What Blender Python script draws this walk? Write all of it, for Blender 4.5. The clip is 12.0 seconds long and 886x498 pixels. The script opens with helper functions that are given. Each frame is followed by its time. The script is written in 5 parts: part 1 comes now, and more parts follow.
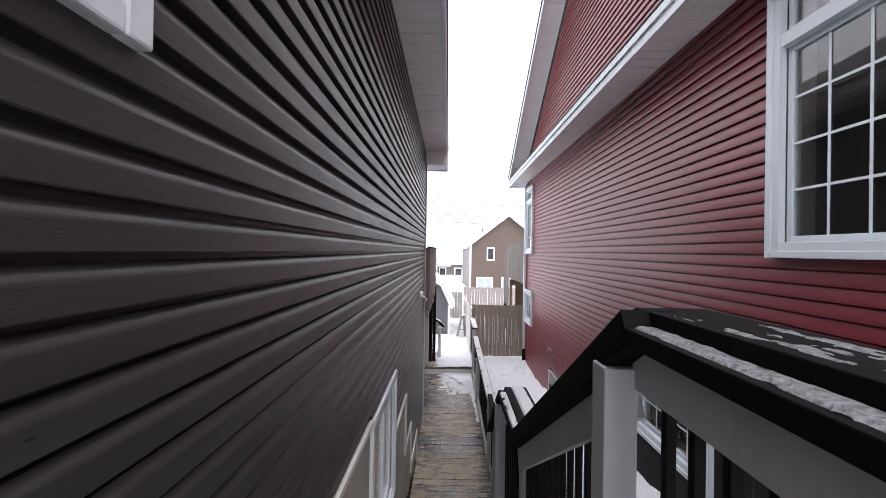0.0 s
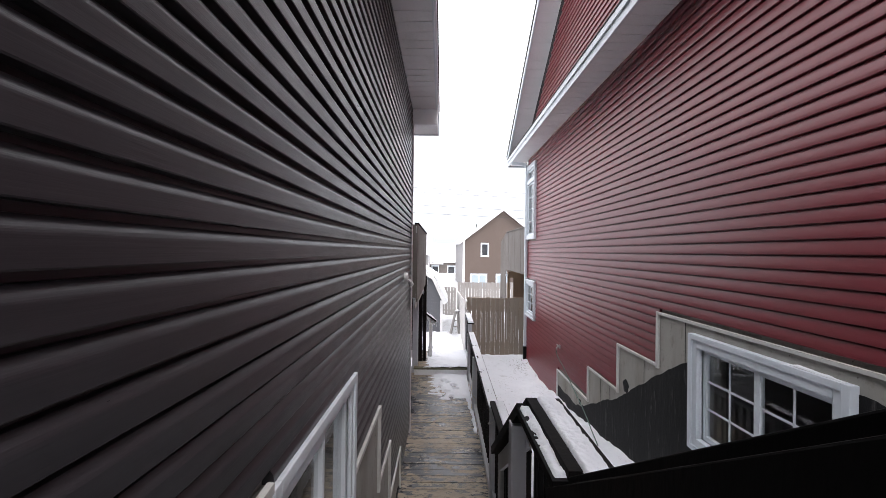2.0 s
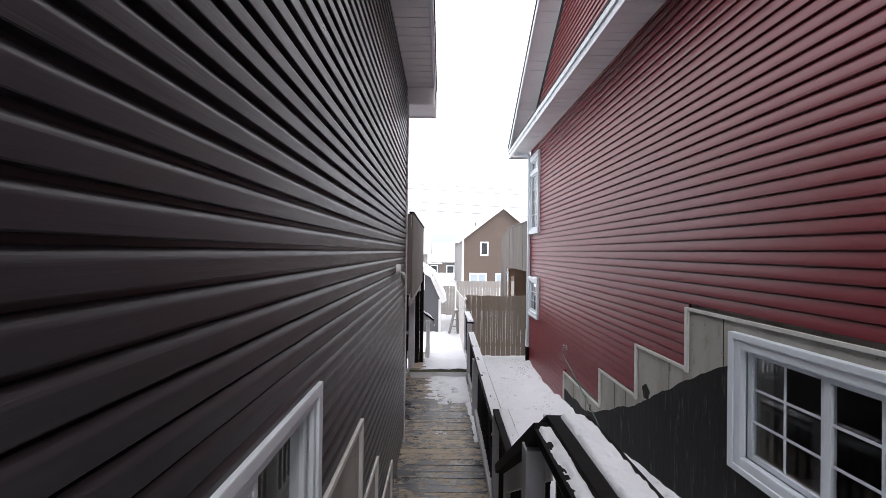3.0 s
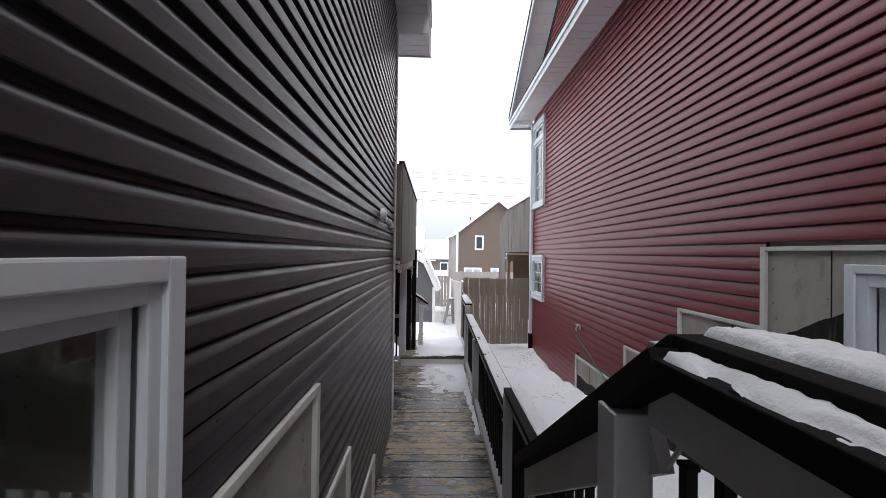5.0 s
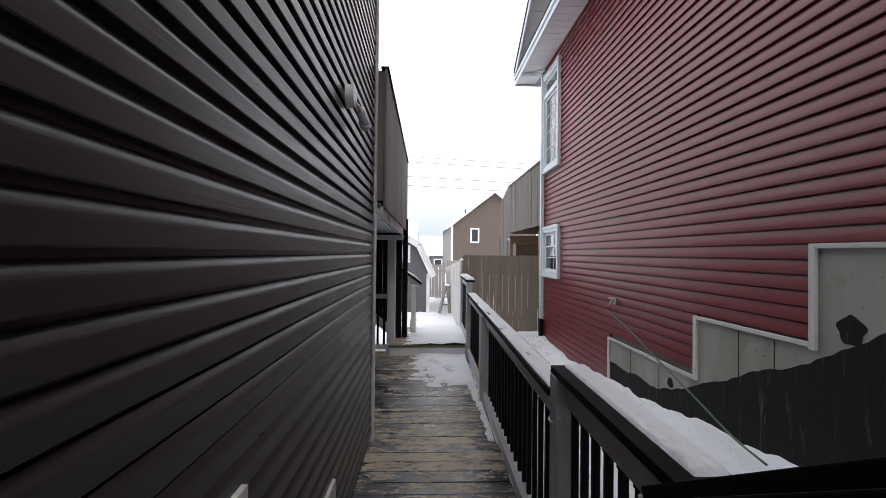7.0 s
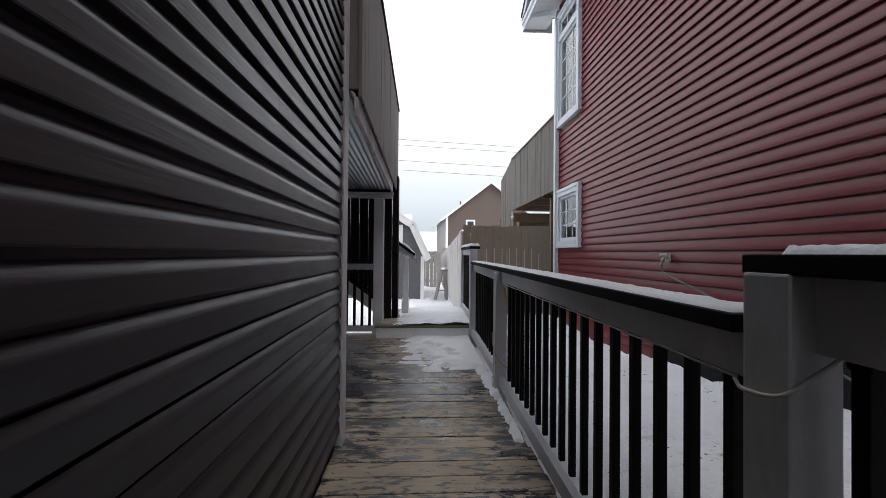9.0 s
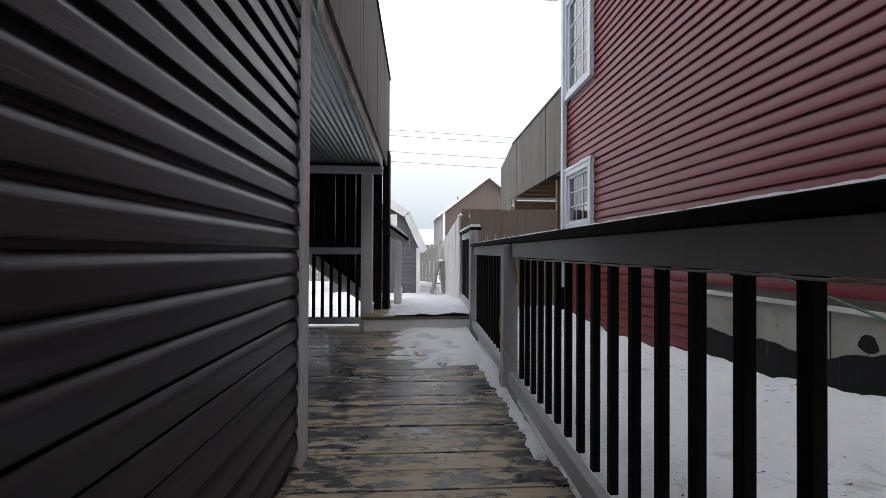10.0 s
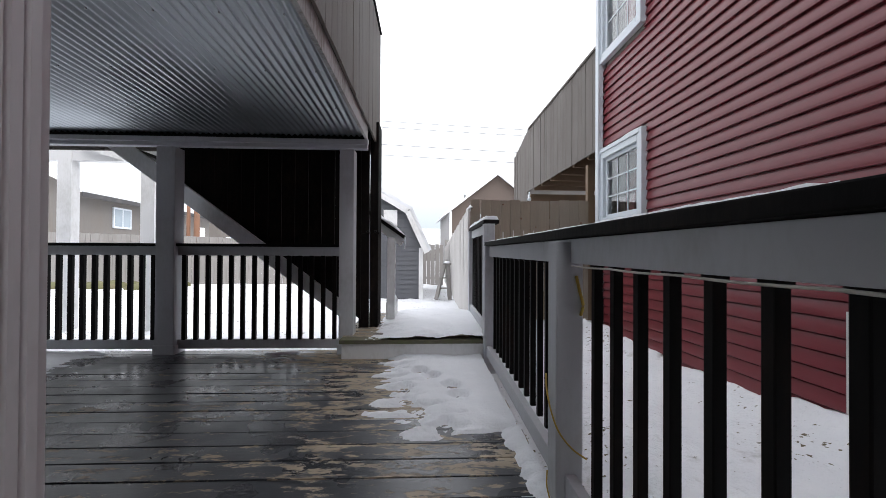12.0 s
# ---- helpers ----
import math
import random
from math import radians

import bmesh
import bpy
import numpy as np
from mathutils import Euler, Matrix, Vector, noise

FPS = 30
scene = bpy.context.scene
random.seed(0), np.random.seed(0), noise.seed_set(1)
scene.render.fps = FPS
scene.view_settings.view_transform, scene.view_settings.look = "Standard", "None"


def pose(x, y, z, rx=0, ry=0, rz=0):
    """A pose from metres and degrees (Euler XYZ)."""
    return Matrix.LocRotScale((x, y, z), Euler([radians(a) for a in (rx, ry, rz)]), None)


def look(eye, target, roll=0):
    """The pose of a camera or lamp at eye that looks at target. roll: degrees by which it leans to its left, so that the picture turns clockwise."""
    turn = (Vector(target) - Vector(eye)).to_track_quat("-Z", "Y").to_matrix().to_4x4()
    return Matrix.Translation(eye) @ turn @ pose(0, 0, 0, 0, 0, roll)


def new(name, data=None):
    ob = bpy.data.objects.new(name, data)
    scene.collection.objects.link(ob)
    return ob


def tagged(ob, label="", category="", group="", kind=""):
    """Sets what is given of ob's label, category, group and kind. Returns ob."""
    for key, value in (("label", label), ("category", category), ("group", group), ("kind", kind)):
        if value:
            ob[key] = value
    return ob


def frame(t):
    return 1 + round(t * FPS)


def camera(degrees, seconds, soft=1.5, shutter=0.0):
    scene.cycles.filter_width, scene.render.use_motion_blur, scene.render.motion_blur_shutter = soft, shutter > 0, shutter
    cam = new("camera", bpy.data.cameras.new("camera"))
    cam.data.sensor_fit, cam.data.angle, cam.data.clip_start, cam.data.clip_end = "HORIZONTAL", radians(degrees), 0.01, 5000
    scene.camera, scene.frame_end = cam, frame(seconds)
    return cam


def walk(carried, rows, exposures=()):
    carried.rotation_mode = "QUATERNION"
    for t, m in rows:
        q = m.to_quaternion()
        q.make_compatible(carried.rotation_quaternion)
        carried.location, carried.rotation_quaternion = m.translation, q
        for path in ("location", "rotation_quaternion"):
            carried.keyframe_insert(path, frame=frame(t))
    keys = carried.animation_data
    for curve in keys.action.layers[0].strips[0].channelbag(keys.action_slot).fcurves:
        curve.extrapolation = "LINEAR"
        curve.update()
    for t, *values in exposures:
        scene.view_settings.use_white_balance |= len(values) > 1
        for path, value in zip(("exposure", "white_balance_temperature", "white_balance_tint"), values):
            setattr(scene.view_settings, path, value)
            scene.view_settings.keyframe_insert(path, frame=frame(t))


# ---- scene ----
cam = camera(94.0, 12.0, soft=0.8)
PATH = [
    (0, (0.01, 0.411, 3.46), (-0.018, 2.411, 3.469), 0.9),
    (0.5, (0.016, 0.767, 3.369), (0.001, 2.767, 3.377), 0.8),
    (1, (0.026, 1.12, 3.238), (0.015, 3.119, 3.248), 0.8),
    (1.5, (0.031, 1.477, 3.116), (0.029, 3.477, 3.125), 0.9),
    (2, (0.036, 1.831, 3.063), (0.043, 3.831, 3.074), 0.7),
    (2.5, (0.065, 2.151, 3.019), (0.073, 4.151, 3.031), 0.7),
    (4.5, (0.065, 3.201, 2.486), (0.099, 5.201, 2.504), 0.8),
    (5, (0.049, 3.457, 2.349), (0.092, 5.456, 2.367), 0.8),
    (5.5, (0.023, 3.77, 2.183), (0.076, 5.769, 2.199), 0.9),
    (6, (0.019, 4.115, 1.993), (0.078, 6.114, 2.012), 0.8),
    (6.5, (0.026, 4.507, 1.857), (0.089, 6.506, 1.878), 0.7),
    (7, (0.032, 4.929, 1.759), (0.107, 6.928, 1.78), 0.6),
    (9, (0.017, 6.217, 1.191), (0.123, 8.214, 1.213), 0.5),
    (9.5, (0.026, 6.544, 1.055), (0.137, 8.541, 1.074), 0.5),
    (10, (0.066, 6.893, 0.975), (0.185, 8.889, 0.992), 0.3),
    (10.5, (0.1, 7.245, 0.959), (0.227, 9.241, 0.975), 0.2),
    (11, (0.124, 7.588, 0.919), (0.248, 9.584, 0.937), 0.2),
    (11.5, (0.146, 7.894, 0.948), (0.267, 9.89, 0.966), 0.3),
    (12, (0.164, 8.203, 0.985), (0.25, 10.201, 1.003), 0.3),
]
walk(cam, [(t, look(eye, target, roll)) for t, eye, target, roll in PATH], [(t, stops + 0.60, kelvin, tint) for t, stops, kelvin, tint in ((0.0, 0.47, 6430, 17), (2.5, 0.40, 6420, 16), (5.5, 0.08, 6400, 15), (7.0, 0.03, 6380, 14), (9.5, -0.29, 6300, 13), (10.5, -0.22, 6300, 13), (12.0, 0.05, 6300, 13))])

# ---- light: overcast winter sky ----
world = bpy.data.worlds.new("overcast_sky")
scene.world = world
world.use_nodes = True
wn, wl = world.node_tree.nodes, world.node_tree.links
sky = wn.new("ShaderNodeTexSky")
sky.sky_type, sky.sun_disc = "NISHITA", False
sky.sun_elevation, sky.sun_rotation = radians(50), radians(137)
sky.air_density, sky.dust_density, sky.ozone_density = 1.0, 4.0, 1.0
grey = wn.new("ShaderNodeHueSaturation")
grey.inputs["Saturation"].default_value = 0.12
grey.inputs["Value"].default_value = 0.11
cloud = wn.new("ShaderNodeMix")
cloud.data_type = "RGBA"
cloud.inputs["Factor"].default_value = 0.82
coord = wn.new("ShaderNodeTexCoord")
split = wn.new("ShaderNodeSeparateXYZ")
band = wn.new("ShaderNodeValToRGB")
band.color_ramp.elements[0].position, band.color_ramp.elements[0].color = 0.0, (0.50, 0.59, 0.625, 1)
band.color_ramp.elements[1].position, band.color_ramp.elements[1].color = 1.0, (1.80, 1.82, 1.85, 1)
high = band.color_ramp.elements.new(0.24)
high.color = (0.96, 1.00, 1.02, 1)
upper_sky = band.color_ramp.elements.new(0.5)
upper_sky.color = (1.36, 1.39, 1.41, 1)
mid = band.color_ramp.elements.new(0.07)
mid.color = (0.62, 0.69, 0.715, 1)
wl.new(coord.outputs["Generated"], split.inputs[0])
wl.new(split.outputs["Z"], band.inputs["Fac"])
wl.new(sky.outputs["Color"], grey.inputs["Color"])
wl.new(grey.outputs["Color"], cloud.inputs[6])
wl.new(band.outputs["Color"], cloud.inputs[7])
wl.new(cloud.outputs[2], wn["Background"].inputs["Color"])
wn["Background"].inputs["Strength"].default_value = 1.0
sun = new("sun", bpy.data.lights.new("sun", "SUN"))
sun.data.energy, sun.data.angle, sun.data.color = 1.5, radians(40), (1.0, 0.97, 0.93)
sun.matrix_world = look((0, 0, 14.8), (-8.5, 9, 0))


# ---- materials ----
class Nodes:
    """A small helper round one material's node tree."""

    def __init__(self, name, rough=0.6, metal=0.0, spec=0.5):
        self.mat = bpy.data.materials.new(name)
        self.mat.use_nodes = True
        self.t = self.mat.node_tree
        self.n, self.l = self.t.nodes, self.t.links
        self.bsdf = self.n["Principled BSDF"]
        self.bsdf.inputs["Roughness"].default_value = rough
        self.bsdf.inputs["Metallic"].default_value = metal
        self.bsdf.inputs["Specular IOR Level"].default_value = spec
        self.place = self.n.new("ShaderNodeNewGeometry").outputs["Position"]

    def mapped(self, scale=(1, 1, 1)):
        m = self.n.new("ShaderNodeMapping")
        m.inputs["Scale"].default_value = scale
        self.l.new(self.place, m.inputs["Vector"])
        return m.outputs["Vector"]

    def noise(self, scale=5.0, detail=4.0, stretch=(1, 1, 1), rough=0.55, distort=0.0):
        x = self.n.new("ShaderNodeTexNoise")
        x.inputs["Scale"].default_value, x.inputs["Detail"].default_value = scale, detail
        x.inputs["Roughness"].default_value, x.inputs["Distortion"].default_value = rough, distort
        self.l.new(self.mapped(stretch), x.inputs["Vector"])
        return x.outputs["Fac"]

    def step(self, value, low, high):
        r = self.n.new("ShaderNodeMapRange")
        r.inputs["From Min"].default_value, r.inputs["From Max"].default_value = low, high
        self.l.new(value, r.inputs["Value"])
        return r.outputs["Result"]

    def math(self, op, a, b):
        m = self.n.new("ShaderNodeMath")
        m.operation = op
        for i, v in enumerate((a, b)):
            if isinstance(v, (int, float)):
                m.inputs[i].default_value = v
            else:
                self.l.new(v, m.inputs[i])
        return m.outputs[0]

    def mix(self, fac, a, b):
        m = self.n.new("ShaderNodeMix")
        m.data_type = "RGBA"
        for slot, v in ((0, fac), (6, a), (7, b)):
            if isinstance(v, (int, float)):
                m.inputs[slot].default_value = v
            elif isinstance(v, tuple):
                m.inputs[slot].default_value = (*v, 1)
            else:
                self.l.new(v, m.inputs[slot])
        return m.outputs[2]

    def rnd(self):
        return self.n.new("ShaderNodeObjectInfo").outputs["Random"]

    def island(self):
        return self.n.new("ShaderNodeNewGeometry").outputs["Random Per Island"]

    def color(self, v):
        if isinstance(v, tuple):
            self.bsdf.inputs["Base Color"].default_value = (*v, 1)
        else:
            self.l.new(v, self.bsdf.inputs["Base Color"])
        return self

    def rough(self, v):
        self.l.new(v, self.bsdf.inputs["Roughness"])
        return self

    def bump(self, height, strength=0.3, distance=0.01):
        b = self.n.new("ShaderNodeBump")
        b.inputs["Strength"].default_value, b.inputs["Distance"].default_value = strength, distance
        self.l.new(height, b.inputs["Height"])
        self.l.new(b.outputs["Normal"], self.bsdf.inputs["Normal"])
        return self


def siding_material(name, low, high, dirt, rough, grain, spec=0.45):
    m = Nodes(name, rough, spec=spec)
    streak = m.noise(9, 6, (1, 0.16, 3.2), 0.65, 0.4)
    fine = m.noise(60, 3, (1, 0.05, 2.5), 0.6)
    blotch = m.noise(0.9, 4, (1, 1, 1))
    base = m.mix(streak, low, high)
    base = m.mix(m.math("MULTIPLY", m.step(blotch, 0.48, 0.8), 0.35), base, dirt)
    m.color(m.mix(m.math("MULTIPLY", m.rnd(), 0.10), base, high))
    m.rough(m.step(m.noise(22, 3, (1, 0.3, 2)), 0.5 - rough * 4, 4.5 - rough * 4))
    m.bump(m.math("ADD", m.math("MULTIPLY", streak, 0.7), m.math("MULTIPLY", fine, 0.5)), grain, 0.004)
    return m.mat


GREY_SIDING = siding_material("charcoal_vinyl_siding", (0.0145, 0.0135, 0.0155), (0.038, 0.0362, 0.0405), (0.045, 0.043, 0.046), 0.34, 0.32, 0.45)
RED_SIDING = siding_material("red_vinyl_siding", (0.133, 0.0172, 0.0242), (0.172, 0.0278, 0.0358), (0.18, 0.058, 0.054), 0.36, 0.22, 0.42)
SHED_SIDING = siding_material("slate_grey_siding", (0.085, 0.088, 0.098), (0.115, 0.118, 0.13), (0.13, 0.13, 0.13), 0.6, 0.2)
BROWN_SIDING = siding_material("brown_siding", (0.074, 0.053, 0.042), (0.096, 0.069, 0.055), (0.11, 0.085, 0.07), 0.6, 0.2)
PALE_SIDING = siding_material("pale_grey_siding", (0.22, 0.215, 0.21), (0.28, 0.27, 0.265), (0.25, 0.24, 0.23), 0.6, 0.2)


def painted(name, base, wear, rough=0.5, amount=0.3, bump=0.15):
    m = Nodes(name, rough, spec=0.12 if base[0] < 0.02 else 0.45)
    big, small = m.noise(2.2, 5), m.noise(38, 4, (1, 1, 0.4))
    spots = m.math("MULTIPLY", m.step(m.math("ADD", big, m.math("MULTIPLY", small, 0.5)), 0.72, 1.0), amount)
    m.color(m.mix(spots, base, wear))
    m.bump(small, bump, 0.003)
    return m.mat


WHITE_VINYL = painted("white_vinyl_trim", (0.60, 0.645, 0.685), (0.50, 0.505, 0.50), 0.42, 0.25, 0.08)
CREAM_TRIM = painted("aged_cream_vinyl", (0.56, 0.56, 0.535), (0.38, 0.37, 0.33), 0.5, 0.5, 0.1)
WHITE_SOFFIT = painted("white_vented_soffit", (0.70, 0.70, 0.71), (0.52, 0.52, 0.52), 0.5, 0.4, 0.1)
TRIM_GREY = painted("grey_corner_trim", (0.62, 0.61, 0.625), (0.43, 0.42, 0.43), 0.5, 0.4, 0.1)
RAIL_GREY = painted("pale_grey_stained_wood", (0.50, 0.51, 0.535), (0.36, 0.36, 0.36), 0.62, 0.55, 0.35)
PEEL_WHITE = painted("peeling_white_paint", (0.50, 0.50, 0.49), (0.16, 0.14, 0.10), 0.7, 0.95, 0.5)
WHITE_WOOD = painted("white_painted_wood", (0.74, 0.74, 0.74), (0.46, 0.45, 0.42), 0.6, 0.5, 0.3)
BLACK_WOOD = painted("black_stained_wood", (0.0050, 0.0047, 0.005), (0.030, 0.020, 0.015), 0.75, 0.3, 0.5)
BLACK_METAL = painted("black_baluster_paint", (0.0042, 0.0038, 0.0038), (0.028, 0.012, 0.008), 0.6, 0.35, 0.15)
# near-black because the shade on the stair boards is put into the colour
DARK_PANEL = painted("dark_shade_toned_boards", (0.007, 0.006, 0.0055), (0.030, 0.019, 0.013), 0.8, 0.5, 0.5)
ROOF_DARK = painted("dark_shingle_roof", (0.06, 0.058, 0.06), (0.12, 0.115, 0.11), 0.9, 0.6, 0.6)
DARK_ROOM = painted("dim_interior", (0.13, 0.13, 0.128), (0.09, 0.09, 0.088), 0.9, 0.4, 0.0)
GALV = painted("galvanised_fitting", (0.42, 0.42, 0.42), (0.25, 0.22, 0.2), 0.4, 0.5, 0.1)
LAMP_GREY = painted("pale_grey_lamp_plastic", (0.62, 0.62, 0.62), (0.45, 0.44, 0.43), 0.4, 0.4, 0.05)
HOSE_GREEN = painted("green_garden_hose", (0.06, 0.12, 0.09), (0.14, 0.19, 0.16), 0.5, 0.4, 0.0)
ROPE_YELLOW = painted("yellow_cord", (0.45, 0.30, 0.05), (0.3, 0.2, 0.06), 0.6, 0.4, 0.0)
CORD_WHITE = painted("white_light_cord", (0.55, 0.53, 0.48), (0.3, 0.28, 0.24), 0.5, 0.5, 0.0)
WIRE = painted("overhead_wire", (0.03, 0.03, 0.03), (0.05, 0.05, 0.05), 0.7, 0.2, 0.0)
POLE_WOOD = painted("brown_utility_pole", (0.20, 0.10, 0.06), (0.12, 0.08, 0.05), 0.8, 0.6, 0.3)
GRASS_BANK = painted("mossy_bank", (0.105, 0.105, 0.05), (0.16, 0.135, 0.085), 0.95, 0.8, 0.8)


def wood(name, low, high, stain, rough=0.75):
    m = Nodes(name, rough)
    grain = m.noise(14, 7, (3.0, 3.0, 0.22), 0.65, 0.8)
    blot = m.noise(1.6, 5, (1, 1, 0.5))
    c = m.mix(grain, low, high)
    c = m.mix(m.math("MULTIPLY", m.step(blot, 0.45, 0.75), 0.55), c, stain)
    c = m.mix(m.math("MULTIPLY", m.rnd(), 0.45), c, m.mix(0.5, low, stain))
    m.color(c).bump(grain, 0.4, 0.006)
    return m.mat


FENCE_TAN = wood("tan_fence_boards", (0.20, 0.155, 0.115), (0.34, 0.275, 0.205), (0.24, 0.215, 0.185))
FENCE_GREY = wood("weathered_grey_fence", (0.19, 0.18, 0.17), (0.29, 0.275, 0.26), (0.22, 0.20, 0.18))
FENCE_PALE = wood("pale_silvered_fence", (0.50, 0.48, 0.46), (0.62, 0.60, 0.58), (0.42, 0.40, 0.37))
DECK_CLAD = wood("weathered_dark_deck_boards", (0.125, 0.115, 0.105), (0.21, 0.195, 0.18), (0.17, 0.14, 0.11))
DECK_CLAD2 = wood("weathered_brown_grey_boards", (0.085, 0.073, 0.062), (0.15, 0.13, 0.115), (0.19, 0.175, 0.16))
JOIST = wood("raw_joist_timber", (0.15, 0.10, 0.06), (0.22, 0.15, 0.09), (0.09, 0.065, 0.045))


def deck_material(name, paint_a, paint_b, wood_a, wood_b, bare):
    """Slate paint flaked off timber: large worn areas, ragged flakes along the grain, grime and nail holes."""
    m = Nodes(name, 0.6, spec=0.5)
    grain = m.noise(10, 7, (0.28, 3.4, 3.4), 0.62, 0.6)
    chip = m.noise(8.0, 14, (0.55, 1.7, 1.7), 0.72, 0.3)
    fleck = m.noise(46, 6, (0.5, 1.4, 1.4), 0.7)
    area = m.noise(0.55, 3, (1, 1, 1))
    across = m.n.new("ShaderNodeSeparateXYZ")
    m.l.new(m.place, across.inputs[0])
    trodden = m.math("MULTIPLY", m.step(across.outputs["X"], -1.5, -0.3), 0.085)
    offs = m.math("ADD", m.math("MULTIPLY", m.rnd(), 0.06), trodden)
    worn = m.math("ADD", m.math("ADD", m.math("MULTIPLY", chip, 0.75), m.math("MULTIPLY", area, 0.35)), offs)
    worn = m.math("ADD", worn, m.math("MULTIPLY", m.math("SUBTRACT", fleck, 0.5), 0.16))
    mask = m.step(worn, bare, bare + 0.016)
    paint = m.mix(m.noise(3, 5, (0.4, 1, 1)), paint_a, paint_b)
    paint = m.mix(m.math("MULTIPLY", m.step(fleck, 0.58, 0.72), 0.5), paint, (0.115, 0.115, 0.115))
    timber = m.mix(grain, wood_a, wood_b)
    timber = m.mix(m.math("MULTIPLY", m.step(m.noise(5, 6, (0.4, 1.3, 1.3), 0.65), 0.47, 0.66), 0.38), timber, (0.10, 0.082, 0.065))
    timber = m.mix(m.math("MULTIPLY", m.step(m.noise(30, 5, (0.35, 1, 1), 0.65), 0.55, 0.64), 0.85), timber, (0.045, 0.042, 0.042))
    m.color(m.mix(mask, paint, timber))
    m.rough(m.math("ADD", m.math("MULTIPLY", mask, 0.28), m.math("MULTIPLY", m.noise(3, 3), 0.62)))
    m.bump(m.math("SUBTRACT", m.math("ADD", m.math("MULTIPLY", grain, 0.6), m.math("MULTIPLY", fleck, 0.5)), mask), 0.4, 0.003)
    return m.mat


DECK_WORN = deck_material("peeling_slate_deck_paint", (0.026, 0.028, 0.033), (0.050, 0.053, 0.060), (0.25, 0.198, 0.138), (0.42, 0.345, 0.250), 0.648)


def concrete_material():
    m = Nodes("bare_concrete", 0.85)
    fine, big = m.noise(26, 6), m.noise(1.8, 5)
    pits = m.step(m.noise(34, 2), 0.71, 0.76)
    c = m.mix(big, (0.23, 0.222, 0.20), (0.40, 0.385, 0.35))
    c = m.mix(m.math("MULTIPLY", m.step(m.noise(3.4, 5, (1, 1, 0.25)), 0.48, 0.70), 0.65), c, (0.20, 0.185, 0.155))
    c = m.mix(m.math("MULTIPLY", m.step(m.noise(11, 6, (1, 1, 0.7), 0.65), 0.57, 0.68), 0.45), c, (0.15, 0.135, 0.11))
    m.color(m.mix(pits, c, (0.10, 0.09, 0.075)))
    m.bump(m.math("SUBTRACT", fine, pits), 0.35, 0.006)
    return m.mat


CONCRETE = concrete_material()


def tar_material():
    m = Nodes("black_foundation_tar", 0.72, spec=0.18)
    run, fine = m.noise(7, 6, (1, 2.2, 0.28), 0.7, 0.6), m.noise(30, 5)
    c = m.mix(m.noise(1.3, 4), (0.0065, 0.0065, 0.007), (0.016, 0.016, 0.017))
    m.color(m.mix(m.math("MULTIPLY", m.step(run, 0.58, 0.76), 0.5), c, (0.20, 0.20, 0.195)))
    m.bump(m.math("ADD", run, m.math("MULTIPLY", fine, 0.6)), 0.6, 0.008)
    return m.mat


TAR = tar_material()


def snow_material():
    m = Nodes("snow", 0.75, spec=0.3)
    fine, lump = m.noise(55, 4), m.noise(5, 5)
    m.color(m.mix(lump, (0.66, 0.68, 0.71), (0.76, 0.77, 0.79)))
    m.bump(m.math("ADD", m.math("MULTIPLY", fine, 0.35), lump), 0.5, 0.03)
    m.bsdf.inputs["Subsurface Weight"].default_value = 0.0
    return m.mat


SNOW = snow_material()


def ground_material():
    m = Nodes("snowy_ground", 0.8, spec=0.3)
    tuft = m.step(m.math("ADD", m.noise(26, 5), m.math("MULTIPLY", m.noise(1.1, 3), 0.55)), 0.955, 0.985)
    lump = m.noise(4, 6)
    snow = m.mix(lump, (0.70, 0.72, 0.75), (0.80, 0.81, 0.83))
    slush = m.math("MULTIPLY", m.step(m.math("ADD", m.noise(7, 6, (1, 1, 1), 0.62), m.math("MULTIPLY", m.noise(0.7, 2), 0.4)), 0.80, 0.96), 0.6)
    snow = m.mix(slush, snow, (0.30, 0.29, 0.27))
    m.color(m.mix(tuft, snow, (0.12, 0.10, 0.06)))
    m.bump(m.math("ADD", m.math("ADD", lump, m.math("MULTIPLY", m.noise(50, 4), 0.3)), m.math("MULTIPLY", m.noise(13, 3), 0.7)), 0.6, 0.04)
    return m.mat


GROUND = ground_material()


def slush_material():
    m = Nodes("icy_grey_slush", 0.5, spec=0.4)
    m.color(m.mix(m.step(m.noise(90, 5, (1, 1, 1), 0.7), 0.36, 0.66), (0.07, 0.073, 0.078), (0.34, 0.355, 0.37)))
    m.bump(m.noise(120, 4), 0.6, 0.006)
    return m.mat


SLUSH = slush_material()


def metal_sheet():
    m = Nodes("galvanised_corrugated_sheet", 0.24, 0.9)
    big = m.noise(1.5, 4)
    m.color(m.mix(big, (0.40, 0.43, 0.465), (0.52, 0.55, 0.585)))
    m.rough(m.step(m.noise(6, 4), -1.0, 3.4))
    return m.mat


SHEET = metal_sheet()


def glass_material():
    m = Nodes("window_glass", 0.015)
    m.color((0.93, 0.96, 0.96))
    m.bsdf.inputs["Transmission Weight"].default_value = 1.0
    m.bsdf.inputs["IOR"].default_value = 1.5
    return m.mat


GLASS = glass_material()


